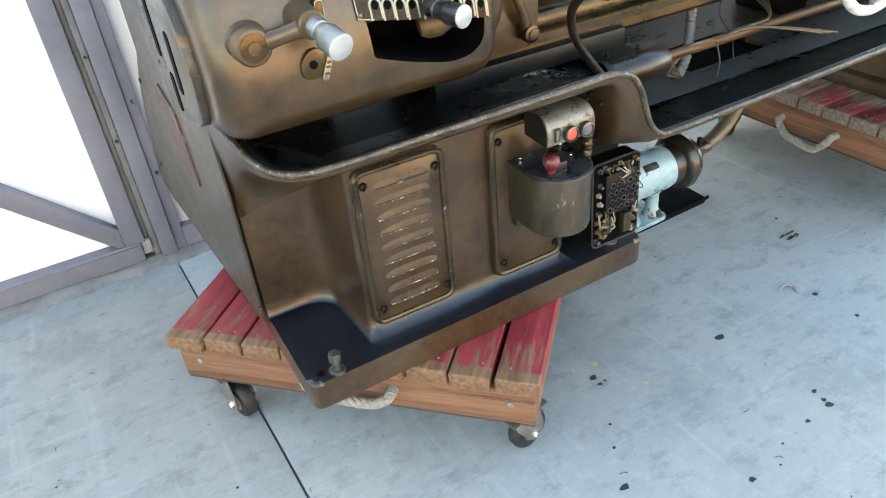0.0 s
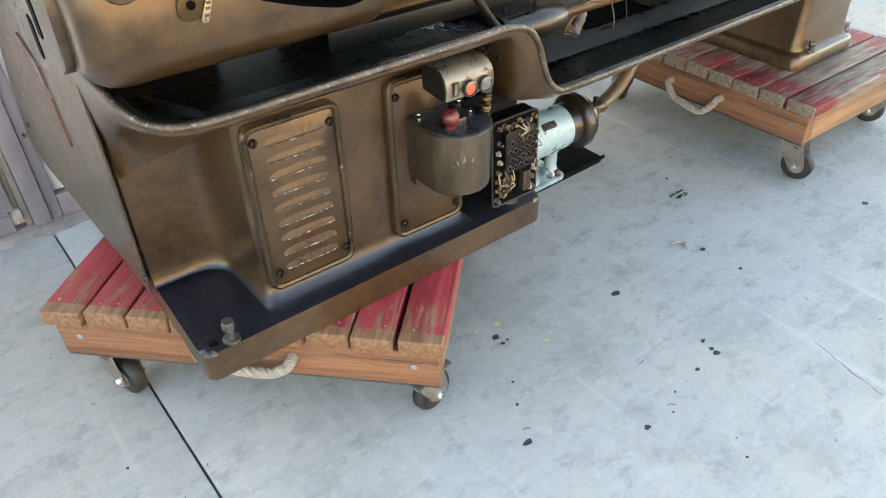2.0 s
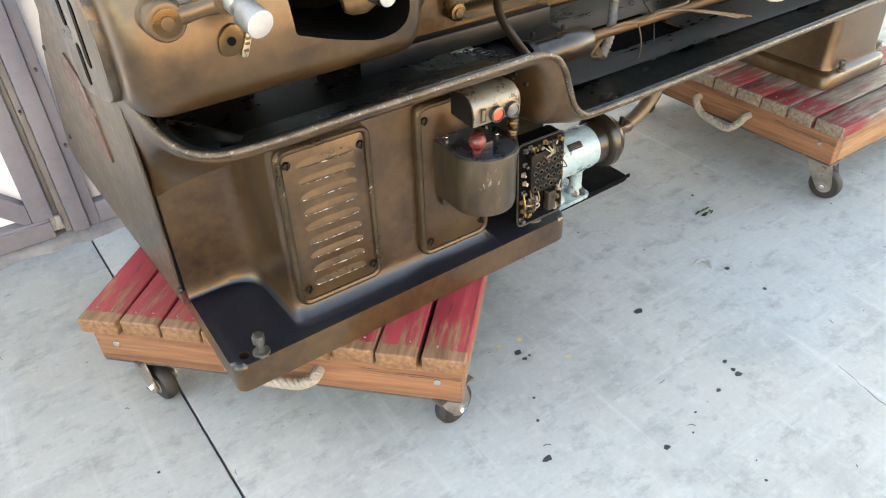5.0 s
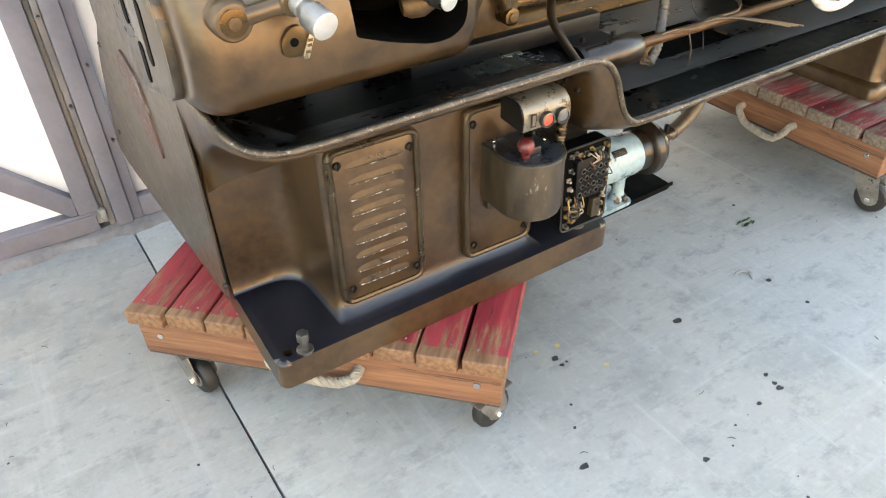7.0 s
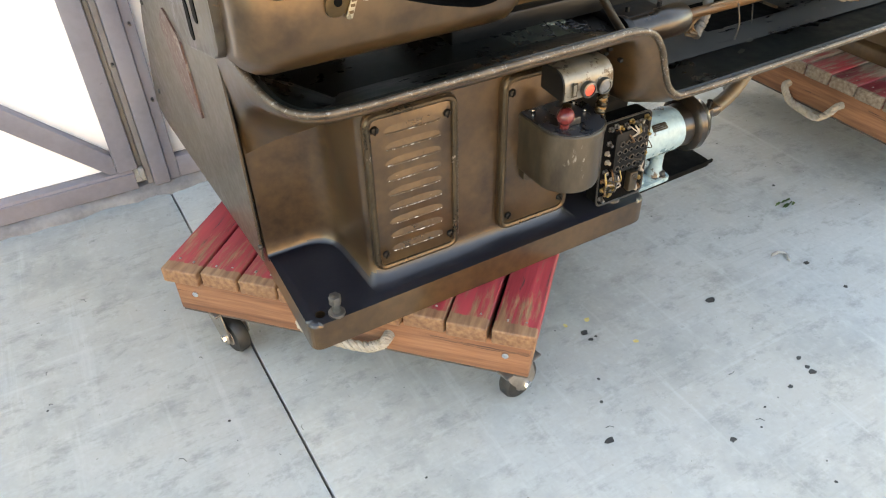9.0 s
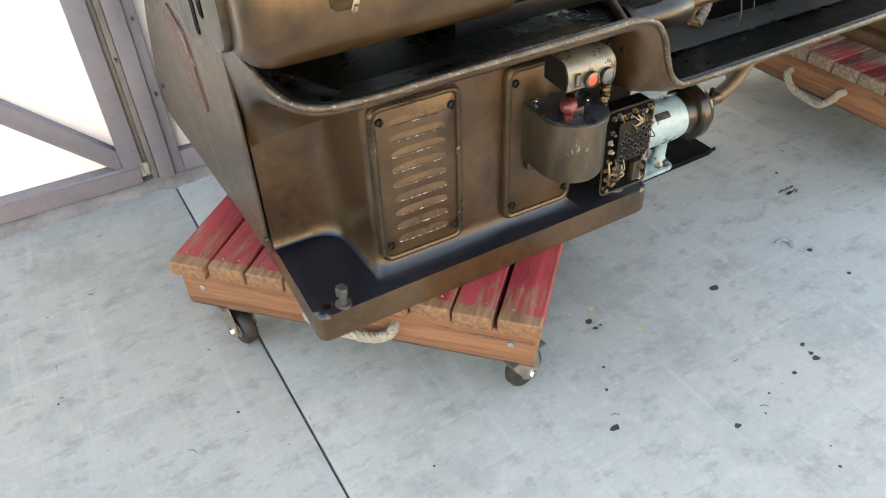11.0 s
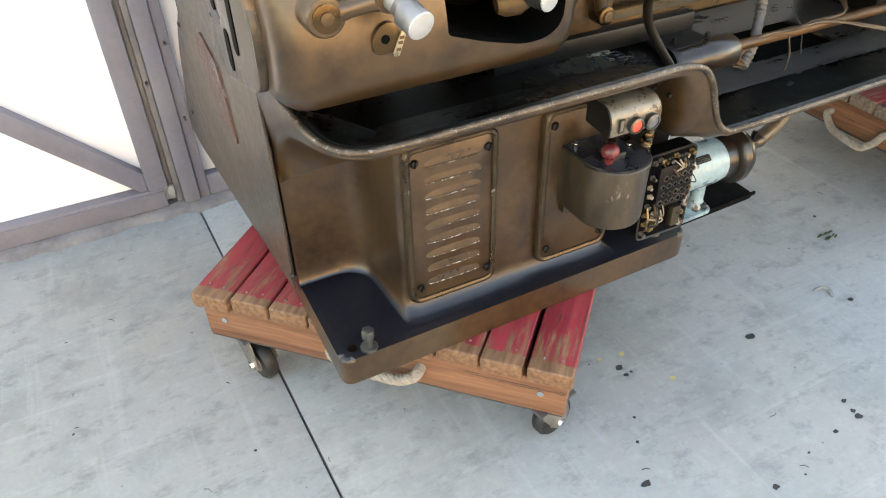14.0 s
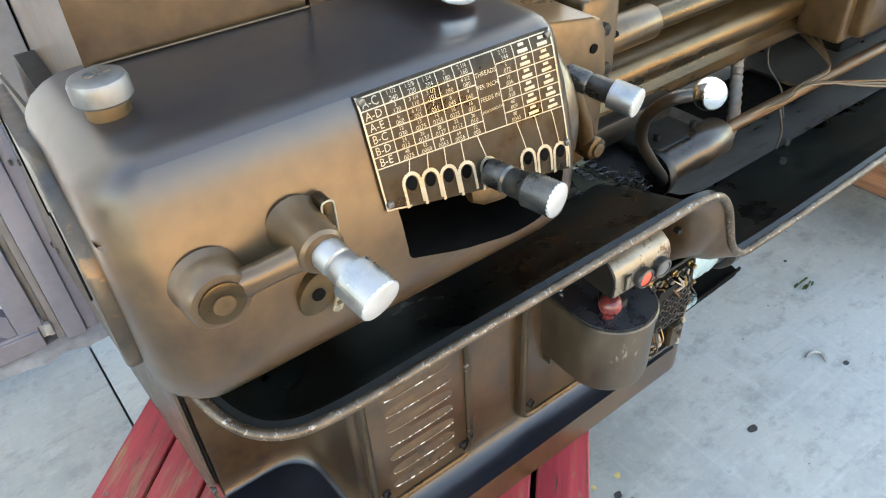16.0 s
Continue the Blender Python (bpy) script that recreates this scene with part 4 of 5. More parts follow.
for a in (0.6, 2.2, 3.9, 5.4):
    bm = B(); cyl(bm, (1.278, MY + 0.044 * math.cos(a), MZ + 0.044 * math.sin(a)), (1.288, MY + 0.044 * math.cos(a), MZ + 0.044 * math.sin(a)), 0.005, n=6); lp("bell_bolt", bm, PAINT_DARK, motor)
bm = B(); box(bm, 1.303, 1.323, MY - 0.02, MY + 0.02, MZ - 0.012, MZ + 0.026, 0.004); cyl(bm, (1.276, MY, MZ + 0.008), (1.35, MY, MZ + 0.01), 0.016, n=18); lp("pipe_union", bm, PAINT, motor)
bm = B(); cyl(bm, (1.313, MY - 0.008, MZ + 0.022), (1.313, MY - 0.01, MZ + 0.045), 0.006, n=6); lp("union_bolt", bm, PAINT_DARK, motor)
bm = B(); sweep(bm, curve_pts([(1.34, MY, MZ + 0.01), (1.42, MY + 0.03, MZ + 0.008), (1.50, MY + 0.065, MZ + 0.016), (1.56, MY + 0.09, MZ + 0.045), (1.58, MY + 0.10, MZ + 0.1), (1.58, MY + 0.10, 0.6)], 8), 0.0175, 16); lp("coolant_pipe", bm, PIPE, lathe, "rusty brown bent pipe")
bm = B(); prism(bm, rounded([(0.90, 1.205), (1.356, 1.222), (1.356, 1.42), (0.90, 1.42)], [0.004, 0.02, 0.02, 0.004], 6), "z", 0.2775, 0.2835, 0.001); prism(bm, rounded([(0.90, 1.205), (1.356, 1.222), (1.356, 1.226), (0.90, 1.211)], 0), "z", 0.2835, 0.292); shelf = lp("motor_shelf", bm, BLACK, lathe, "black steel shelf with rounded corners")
bm = B(); prism(bm, rounded([(1.065, 1.210), (1.215, 1.216), (1.215, 1.31), (1.065, 1.31)], 0.012, 4), "z", 0.2835, 0.2935, 0.002); foot_plate = lp("motor_foot", bm, MOTOR, shelf, "pale flat motor foot plate")
for x in (1.085, 1.195):
    bm = B(); cyl(bm, (x, 1.228, 0.293), (x, 1.228, 0.297), 0.0105, n=18); cyl(bm, (x, 1.228, 0.297), (x, 1.228, 0.307), 0.008, n=6, edge=0.001); lp("foot_bolt", bm, STEEL_DULL, shelf)
bm = B(); revolve(bm, (1.125, MY, 0.2935), (1.125, MY, 0.372), [(0.026, 0), (0.018, 0.25), (0.018, 0.7), (0.03, 1)], 24); revolve(bm, (1.19, MY, 0.2935), (1.19, MY, 0.372), [(0.022, 0), (0.015, 0.25), (0.015, 0.7), (0.025, 1)], 24); lp("motor_post", bm, MOTOR, shelf)

# end cover plate with badge
def end_x(y):
    return 0.279 - 0.062 * (y - 1.36)


bm = B()
outline = rounded([(1.362, 0.322), (2.04, 0.322), (2.12, 0.345), (2.06, 0.46), (1.96, 0.64), (1.80, 0.79), (1.62, 0.93), (1.36, 0.93), (1.36, 0.74), (1.352, 0.56)], [0.004, 0.05, 0.06, 0.08, 0.08, 0.08, 0.01, 0.01, 0.04, 0.1], 6)
prism(bm, outline, "x", 0.0, 0.004)
for v in bm.verts:
    v.co.x += end_x(v.co.y) - 0.004
end = lp("end_cover", bm, COVER, lathe, "flat grey sheet-metal end guard")
bm = B(); prism(bm, rounded([(1.565, 0.545), (1.655, 0.552), (1.745, 0.69), (1.69, 0.735), (1.60, 0.70)], 0.012, 5), "x", -0.004, 0.0)
for v in bm.verts:
    v.co.x += end_x(v.co.y) - 0.004
lp("badge", bm, BADGE, end, "worn reddish maker's plate, unreadable")
for y, z in ((1.46, 0.735), (1.36, 0.36), (2.02, 0.42), (1.90, 0.68), (1.72, 0.9)):
    bm = B(); cyl(bm, (end_x(y) - 0.008, y, z), (end_x(y), y, z), 0.006, n=10, edge=0.001); lp("rivet", bm, BLACK_EDGE, end)
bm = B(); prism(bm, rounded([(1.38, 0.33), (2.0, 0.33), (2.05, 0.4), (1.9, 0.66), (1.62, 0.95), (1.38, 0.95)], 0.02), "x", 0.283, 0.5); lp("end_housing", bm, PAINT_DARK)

# ---- lathe: chip pan ----
RIM_PATH = curve_pts([(0.268, 1.40, 0.82), (0.270, 1.25, 0.815), (0.276, 1.15, 0.80), (0.292, 1.092, 0.783), (0.325, 1.060, 0.775), (0.38, 1.050, 0.773), (0.50, 1.050, 0.774), (0.65, 1.050, 0.775), (0.80, 1.050, 0.776), (0.872, 1.050, 0.776),
                      (0.912, 1.050, 0.764), (0.935, 1.049, 0.735), (0.948, 1.048, 0.700), (0.962, 1.047, 0.665), (0.985, 1.046, 0.641), (1.02, 1.045, 0.635), (1.20, 1.047, 0.635), (1.6, 1.056, 0.635), (2.1, 1.067, 0.635), (2.52, 1.076, 0.635),
                      (2.585, 1.084, 0.635), (2.615, 1.12, 0.635), (2.62, 1.2, 0.635), (2.62, 1.5, 0.635), (2.62, 1.78, 0.635)], 5)


def pan_floor_z(x):
    t = min(1, max(0, (x - 0.86) / 0.26))
    return 0.716 - 0.114 * t * t * (3 - 2 * t)


def under_z(x):
    t = min(1, max(0, (x - 0.865) / 0.07))
    return 0.704 - 0.114 * t * t * (3 - 2 * t)


outer, bead, inner = [], [], []
for i, p in enumerate(RIM_PATH):
    d = RIM_PATH[min(i + 1, len(RIM_PATH) - 1)] - RIM_PATH[max(i - 1, 0)]
    d.z = 0
    n = Vector((-d.y, d.x, 0)).normalized()
    fl, un = pan_floor_z(p.x), under_z(p.x)
    at = lambda a, z: (p.x + n.x * a, p.y + n.y * a, z)
    drop = p.z - un
    head = 1 - min(1, max(0, (p.x - 0.87) / 0.05))
    soft = [(0.002, 0.004), (0.003, 0.014), (0.010, 0.35 * drop), (0.030, 0.65 * drop), (0.065, 0.9 * drop), (0.15, drop)]
    tight = [(0.002, 0.004), (0.003, 0.014), (0.008, 0.020), (0.028, 0.025), (0.07, 0.036), (0.15, 0.066)]
    reach = max(1.0, (p.z - 0.708) / 0.066)
    tight = [(a, b * reach) for a, b in tight]
    pull = max(0.25 + 0.75 * min(1, max(0, (p.x - 0.30) / 0.12)), 0.85 if p.y < 1.2 else 0.25)
    skin = [(pull * (a * (1 - head) + c * head), b * (1 - head) + d2 * head) for (a, b), (c, d2) in zip(soft, tight)]
    full = [(a * (1 - head) + c * head, b * (1 - head) + d2 * head) for (a, b), (c, d2) in zip(soft, tight)]
    plain = []
    for k in range(16):
        u = k / 15 * (len(full) - 1)
        (a0, b0), (a1, b1) = full[min(int(u), len(full) - 2)], full[min(int(u), len(full) - 2) + 1]
        w = u - min(int(u), len(full) - 2)
        plain.append(Vector(at(a0 + (a1 - a0) * w, p.z - b0 - (b1 - b0) * w)))
    corner = min(1, max(0, (p.y - 1.065) / 0.14)) if p.x < 1 else 0.0
    start, end_pt = Vector(at(0.002, p.z - 0.004)), Vector((max(0.2865, min(0.36, p.x + 0.02)), max(1.3715, p.y), 0.56))
    bend, turn_down = start.lerp(end_pt, 0.12), Vector((end_pt.x, end_pt.y, 0.67))
    bend.z = 0.72
    cove = [start * (1 - t) ** 3 + bend * 3 * t * (1 - t) ** 2 + turn_down * 3 * t * t * (1 - t) + end_pt * t**3 for t in (k / 15 for k in range(16))]
    outer.append([tuple(q.lerp(c, corner)) for q, c in zip(plain, cove)])
    inner.append([at(a + 0.011, p.z - max(b - 0.008, 0.002 * k)) for k, (a, b) in enumerate(skin)])


def strip(rows):
    bm = B()
    vs = [[bm.verts.new(q) for q in row] for row in rows]
    for a, b in zip(vs, vs[1:]):
        for i in range(len(a) - 1):
            bm.faces.new((a[i], a[i + 1], b[i + 1], b[i]))
    return bm


bm = strip([o[::-1] + q for o, q in zip(outer, inner)])
pan = lp("chip_pan", bm, [PAINT, PAN], lathe, "long dark oily chip pan with a rolled lip", angle=60)
cols = len(outer[0])
me = pan.data
for f in me.polygons:
    f.material_index = 1 if f.index % (cols + len(inner[0]) - 1) >= cols - 1 else 0
bm = B(); sweep(bm, [(p.x, p.y + 0.0, p.z - 0.003) for p in RIM_PATH], 0.0055, 10); lp("rolled_lip", bm, RIM, pan, "lip with paint rubbed to bare metal")
# pan floor with a dark outlet opening
bm = B()
xs = [0.305 + 0.05 * i for i in range(47)]
ys = [1.2, 1.23, 1.28, 1.36, 1.42, 1.5, 1.6, 1.78]
grid = [[bm.verts.new((x, y, pan_floor_z(x) + 0.0005 - 0.01 * max(0, (y - 1.2)) ** 2)) for y in ys] for x in xs]
for i in range(len(xs) - 1):
    for j in range(len(ys) - 1):
        if 1.29 < xs[i] < 1.52 and 2 <= j <= 3:
            continue
        bm.faces.new((grid[i][j], grid[i + 1][j], grid[i + 1][j + 1], grid[i][j + 1]))
pan_floor = lp("pan_floor", bm, [PAN, PAN_PATINA, PAN_GREY], pan)
# floor goes from near black through greenish to paler grey along x
for f in pan_floor.data.polygons:
    f.material_index = 0 if f.center.x < 0.74 else 1 if f.center.x < 1.02 else 2
# outlet depth shown by a black box, its shade in the colour
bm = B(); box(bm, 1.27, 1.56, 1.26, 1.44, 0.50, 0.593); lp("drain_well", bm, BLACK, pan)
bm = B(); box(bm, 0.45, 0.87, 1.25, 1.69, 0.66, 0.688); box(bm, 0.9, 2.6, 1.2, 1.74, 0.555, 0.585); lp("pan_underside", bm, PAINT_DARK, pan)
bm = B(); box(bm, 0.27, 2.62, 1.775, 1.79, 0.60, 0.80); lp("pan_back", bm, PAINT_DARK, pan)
random.seed(9)
for k in range(6):
    bm = B()
    cx, cy = random.uniform(0.80, 0.95), random.uniform(1.17, 1.30)
    r = random.uniform(0.006, 0.014)
    sweep(bm, [(cx + r * (1 - 0.004 * i) * math.cos(0.5 * i), cy + 0.0009 * i + r * math.sin(0.5 * i) * 0.9, pan_floor_z(cx) + 0.006 + 0.0012 * i * (k % 2) / 3) for i in range(40)], 0.0011, 5)
    tagged(part("metal_shaving", bm, SHAVING, None), "coiled dark metal shaving lying in the pan", "swarf", "shavings in the chip pan")
for k in range(3):
    bm = B()
    sweep(bm, [(0.705 + 0.014 * k + 0.0006 * i, 1.30 + 0.011 * math.cos(0.6 * i), pan_floor_z(0.8) + 0.012 + 0.011 * math.sin(0.6 * i)) for i in range(34)], 0.001, 5)
    tagged(part("metal_shaving", bm, SHAVING, None), "spring-like dark metal shaving lying in the pan", "swarf", "shavings in the chip pan")

# ---- lathe: quick-change gearbox ----
FRONT = [(0.818, 1.16), (0.817, 1.13), (0.822, 1.098), (0.836, 1.074), (0.858, 1.057), (0.885, 1.049), (0.915, 1.048), (0.94, 1.052), (0.965, 1.059), (0.99, 1.067), (1.012, 1.074), (1.03, 1.080), (1.040, 1.086), (1.045, 1.096), (1.047, 1.110)]


def front_y(z):
    for (z0, y0), (z1, y1) in zip(FRONT[1:], FRONT[2:]):
        if z0 <= z <= z1:
            return y0 + (y1 - y0) * (z - z0) / (z1 - z0)
    return FRONT[-1][1]


GBX0, GBX1, GR = 0.252, 0.662, 0.045
ring0 = [(y, z) for z, y in FRONT] + [(1.20, 1.048), (1.262, 1.048), (1.262, 0.818)]
rings = []
stops = [0, 0.03, 0.1, 0.25, 0.5, 0.75, 1.0]
for x in [GBX0 + GR * s for s in stops] + [0.35, 0.44, 0.53] + [GBX1 - 0.03 * s for s in stops[::-1]]:
    d = min((x - GBX0) / GR, (GBX1 - x) / 0.03, 1)
    inset = (GR if x < 0.45 else 0.03) * (1 - math.sqrt(max(0, 1 - (1 - d) ** 2)))
    rings.append([(x, y + inset * max(0, min(1, (1.2 - y) / 0.1)), z + (-inset * 0.8 if z > 1.0 else inset * 0.5 if z < 0.85 else 0)) for y, z in ring0])
bm = B()
loft(bm, rings)
cutter = B()
prism(cutter, rounded([(0.458, 0.965), (0.461, 0.904), (0.512, 0.886), (0.578, 0.868), (0.612, 0.872), (0.630, 0.892), (0.632, 0.930)], [0.003, 0.006, 0.03, 0.03, 0.02, 0.015, 0.004], 5), "y", 0.98, 1.22)
# window cavity walls coloured near black, deepening the shade inside
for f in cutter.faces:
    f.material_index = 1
gear = lp("gearbox", cut_through(bm, cutter, [PAINT_OIL_TOP_SHEEN, BLACK]), [PAINT_OIL_TOP_SHEEN, BLACK], lathe, "rounded cast quick-change gearbox with a selector window", angle=32)
# gears glimpsed in the window
for k in range(7):
    bm = B(); cyl(bm, (0.465 + 0.012 * k, 1.135, 0.955), (0.473 + 0.012 * k, 1.135, 0.955), 0.03, n=26, edge=0.001); lp("gear", bm, BRONZE_DARK, gear)
bm = B(); revolve(bm, (0.545, 1.08, 0.918), (0.592, 1.07, 0.925), [(0.012, 0), (0.018, 0.2), (0.02, 0.6), (0.012, 1)], 20); lp("tumbler", bm, BRONZE_DARK, gear)

# index chart on the gearbox face
CX0, CX1, CT = 0.4475, 0.638, 1.0405


def chart_bottom(x):
    return 0.9545 + (0.9195 - 0.9545) * (x - CX0) / (CX1 - CX0)


def onto(x, z, off):
    return (x, front_y(z) - off, z)


def chart_sheet(bm, x0, x1, lo, hi, off, nx=2, nz=8, thick=0.0):
    """A thin curved sheet on the gearbox face between lo(x) and hi(x)."""
    def layer(o):
        return [[bm.verts.new(onto(x0 + (x1 - x0) * i / nx, lo(x0 + (x1 - x0) * i / nx) + (hi(x0 + (x1 - x0) * i / nx) - lo(x0 + (x1 - x0) * i / nx)) * j / nz, o)) for j in range(nz + 1)] for i in range(nx + 1)]
    a = layer(off)
    for i in range(nx):
        for j in range(nz):
            bm.faces.new((a[i][j], a[i + 1][j], a[i + 1][j + 1], a[i][j + 1]))
    return bm


bm = B()
chart_sheet(bm, CX0, CX1, chart_bottom, lambda x: CT, 0.0025, 24, 16)
bmesh.ops.solidify(bm, geom=list(bm.faces), thickness=0.002)
chart = lp("index_chart", bm, PLATE_BLACK, lathe, "etched black thread and feed chart with pale lettering")
LINE_Z = lambda x: 0.9875 + (0.9770 - 0.9875) * (x - CX0) / (CX1 - CX0)
bm = B()
OFF = 0.0033
w = 0.0009


def flat_line(x0, z0, x1, z1, wide=w, n=10):
    """A raised line on the chart from one point to another."""
    dx, dz = x1 - x0, z1 - z0
    l = math.hypot(dx, dz)
    ux, uz = -dz / l * wide / 2, dx / l * wide / 2
    last = None
    for i in range(n + 1):
        x, z = x0 + dx * i / n, z0 + dz * i / n
        now = (bm.verts.new(onto(x + ux, z + uz, OFF)), bm.verts.new(onto(x - ux, z - uz, OFF)))
        if last:
            bm.faces.new((last[0], last[1], now[1], now[0]))
        last = now


COLS = [CX0, 0.4690, 0.4860, 0.5020, 0.5180, 0.5345, 0.5520, 0.5745, 0.5950, 0.6140, CX1]
rows_at = lambda x, j: CT - 0.002 - (CT - 0.002 - LINE_Z(x)) * j / 6
for j in range(7):
    flat_line(CX0 + 0.001, rows_at(CX0, j), COLS[6], rows_at(COLS[6], j))
    flat_line(COLS[7], rows_at(COLS[7], j), CX1 - 0.001, rows_at(CX1, j))
flat_line(COLS[6], rows_at(COLS[6], 0), COLS[7], rows_at(COLS[7], 0))
flat_line(COLS[6], rows_at(COLS[6], 6), COLS[7], rows_at(COLS[7], 6))
for x in COLS[1:-1]:
    flat_line(x, rows_at(x, 0), x, rows_at(x, 6))
for x in (CX0 + 0.001, CX1 - 0.001):
    flat_line(x, CT - 0.001, x, chart_bottom(x) + 0.001, 0.0016)
flat_line(CX0 + 0.001, chart_bottom(CX0) + 0.0012, 0.470, chart_bottom(0.470) + 0.0012, 0.0014)
HOLES = [0.4745, 0.4915, 0.5085, 0.5260, 0.5480, 0.5900, 0.6085, 0.6270]
hole_z = lambda x: chart_bottom(x) + 0.0185
for x, top_x in zip(HOLES, (0.4775, 0.494, 0.510, 0.5265, 0.543, 0.5845, 0.6045, 0.6235)):
    flat_line(top_x, LINE_Z(top_x), x, hole_z(x) + 0.0075)
    for a in range(10):
        a0, a1 = math.pi * a / 10, math.pi * (a + 1) / 10
        flat_line(x + 0.0075 * math.cos(a0), hole_z(x) + 0.0075 * math.sin(a0), x + 0.0075 * math.cos(a1), hole_z(x) + 0.0075 * math.sin(a1), 0.0028, 1)
    for s in (-1, 1):
        flat_line(x + s * 0.0075, hole_z(x), x + s * 0.0075, chart_bottom(x) + 0.001, 0.0026, 4)
bmesh.ops.recalc_face_normals(bm, faces=bm.faces)
lp("chart_grid", bm, BRASS_PALE, chart)
for x in HOLES:
    bm = B(); ring = [bm.verts.new(onto(x + 0.0048 * math.cos(a), hole_z(x) + 0.0056 * math.sin(a), OFF + 0.0002)) for a in (2 * math.pi * i / 18 for i in range(18))]
    bm.faces.new(ring)
    bmesh.ops.solidify(bm, geom=list(bm.faces), thickness=0.0008)
    lp("index_hole", bm, BLACK, chart)


def lettering(bm, text, x, z, size, align="CENTER", shear=None):
    """Raised letters laid on the chart, baseline middle at (x, z)."""
    cu = bpy.data.curves.new("legend", "FONT")
    cu.body, cu.size, cu.align_x, cu.align_y, cu.resolution_u = text, size, align, "CENTER", 2
    ob = new("legend", cu)
    dg = bpy.context.evaluated_depsgraph_get()
    dg.update()
    me = bpy.data.meshes.new_from_object(ob.evaluated_get(dg))
    bpy.data.objects.remove(ob)
    bpy.data.curves.remove(cu)
    vs = [bm.verts.new(onto(x + v.co.x, z + v.co.y, OFF + 0.0002)) for v in me.vertices]
    for f in me.polygons:
        try:
            bm.faces.new([vs[i] for i in f.vertices])
        except ValueError:
            pass
    bpy.data.meshes.remove(me)


bm = B()
mid = lambda c, j: (((COLS[c] + COLS[c + 1]) / 2), (rows_at((COLS[c] + COLS[c + 1]) / 2, j) + rows_at((COLS[c] + COLS[c + 1]) / 2, j + 1)) / 2)
for j, t in enumerate(("A-C", "A-D", "A-E", "B-C", "B-D", "B-E")):
    lettering(bm, t, *mid(0, j), 0.0085)
TABLE = {1: ("1 1/2 .240", "3 .120", "6 .060", "12 .030", "24 .015", "48 .0075"), 2: ("1 5/8 .220", "3 1/4 .110", "6 1/2 .055", "13 .0275", "26 .0137", "52 .0068"), 3: ("1 3/4 .204", "3 1/2 .102", "7 .051", "14 .0255", "28 .0127", "56 .0063"),
         4: ("2 .180", "4 .090", "8 .045", "16 .0225", "32 .0112", "64 .0056"), 5: ("2 1/4 .160", "4 1/2 .080", "9 .040", "18 .020", "36 .010", "72 .005"), 7: ("2 1/2 .144", "5 .072", "10 .036", "20 .018", "40 .009", "80 .0045")}
for c, cells in TABLE.items():
    for j, cell in enumerate(cells):
        x, z = mid(c, j)
        upper, lower = cell.rsplit(" ", 1)
        lettering(bm, upper, x, z + 0.0020, 0.0042)
        lettering(bm, lower, x, z - 0.0022, 0.0048)
for j, t in enumerate(("THREADS", "PER INCH", "FEEDS IN", "THOUSANDTHS")):
    x, z = mid(6, j + 0.85)
    lettering(bm, t, x, z, 0.0050 if j < 3 else 0.0034)
for c in (8, 9):
    for j in range(6):
        x, z = mid(c, j)
        flat_line(x - 0.003, z + 0.0024, x + 0.003, z + 0.0024, 0.0022, 2)
        flat_line(x - 0.0055, z - 0.0020, x + 0.0055, z - 0.0020, 0.0026, 2)
lp("chart_lettering", bm, BRASS_PALE, chart)
for x, z in ((CX0 + 0.004, CT - 0.004), (CX1 - 0.004, CT - 0.004), (CX0 + 0.004, chart_bottom(CX0) + 0.005), (CX1 - 0.003, chart_bottom(CX1) + 0.026)):
    p = Vector(onto(x, z, 0.002))
    bm = B(); cyl(bm, p, p + Vector((0, -0.004, 0)), 0.0032, n=12, edge=0.001); lp("chart_rivet", bm, STEEL_DULL, chart)


# ---- lathe: levers and knobs ----
def knurled(name, base, tip, r, parent, share=0.42, plain=None, grip=None, neck=0.78):
    """A cross-knurled grip on a thinner plain shank, with a satin domed end."""
    base, tip = Vector(base), Vector(tip)
    at = lambda s: base.lerp(tip, s)
    q = r * neck
    bm = B(); revolve(bm, base, at(1 - share + 0.02), [(q, 0), (q * 1.04, 0.1), (q * 1.04, 0.45), (q * 0.9, 0.5), (q * 1.04, 0.58), (q * 1.06, 0.93), (r * 0.98, 1)], 30); sh = lp(name, bm, plain or STEEL_DULL, parent)
    bm = B()
    m, length = axis_frame(at(1 - share), at(0.97))
    n, rows = 44, 15
    vs = [[bm.verts.new(m @ Vector(((r + (0.0004 if (i + j) % 2 else -0.0008)) * math.cos(2 * math.pi * i / n), (r + (0.0004 if (i + j) % 2 else -0.0008)) * math.sin(2 * math.pi * i / n), length * j / rows))) for i in range(n)] for j in range(rows + 1)]
    for a, b in zip(vs, vs[1:]):
        for i in range(n):
            bm.faces.new((a[i], a[(i + 1) % n], b[(i + 1) % n], b[i]))
    bm.faces.new(vs[0]); bm.faces.new(vs[-1])
    lp("knurl", bm, grip or KNURL, sh, angle=8)
    bm = B(); revolve(bm, at(0.955), at(1.0), [(r * 1.0, 0), (r * 1.0, 0.5), (r * 0.97, 0.8), (r * 0.88, 1.0)], 30); lp("end_face", bm, STEEL_MATT, sh, "satin silver end face")
    return sh


bm = B(); revolve(bm, (0.306, 1.062, 0.958), (0.306, 1.034, 0.958), [(0.027, 0), (0.0248, 0.2), (0.0242, 0.3), (0.0235, 0.85), (0.021, 0.97), (0.016, 1.0)], 36); lever = lp("selector_lever", bm, PAINT, lathe, "cast lever arm with a knurled bright handle")
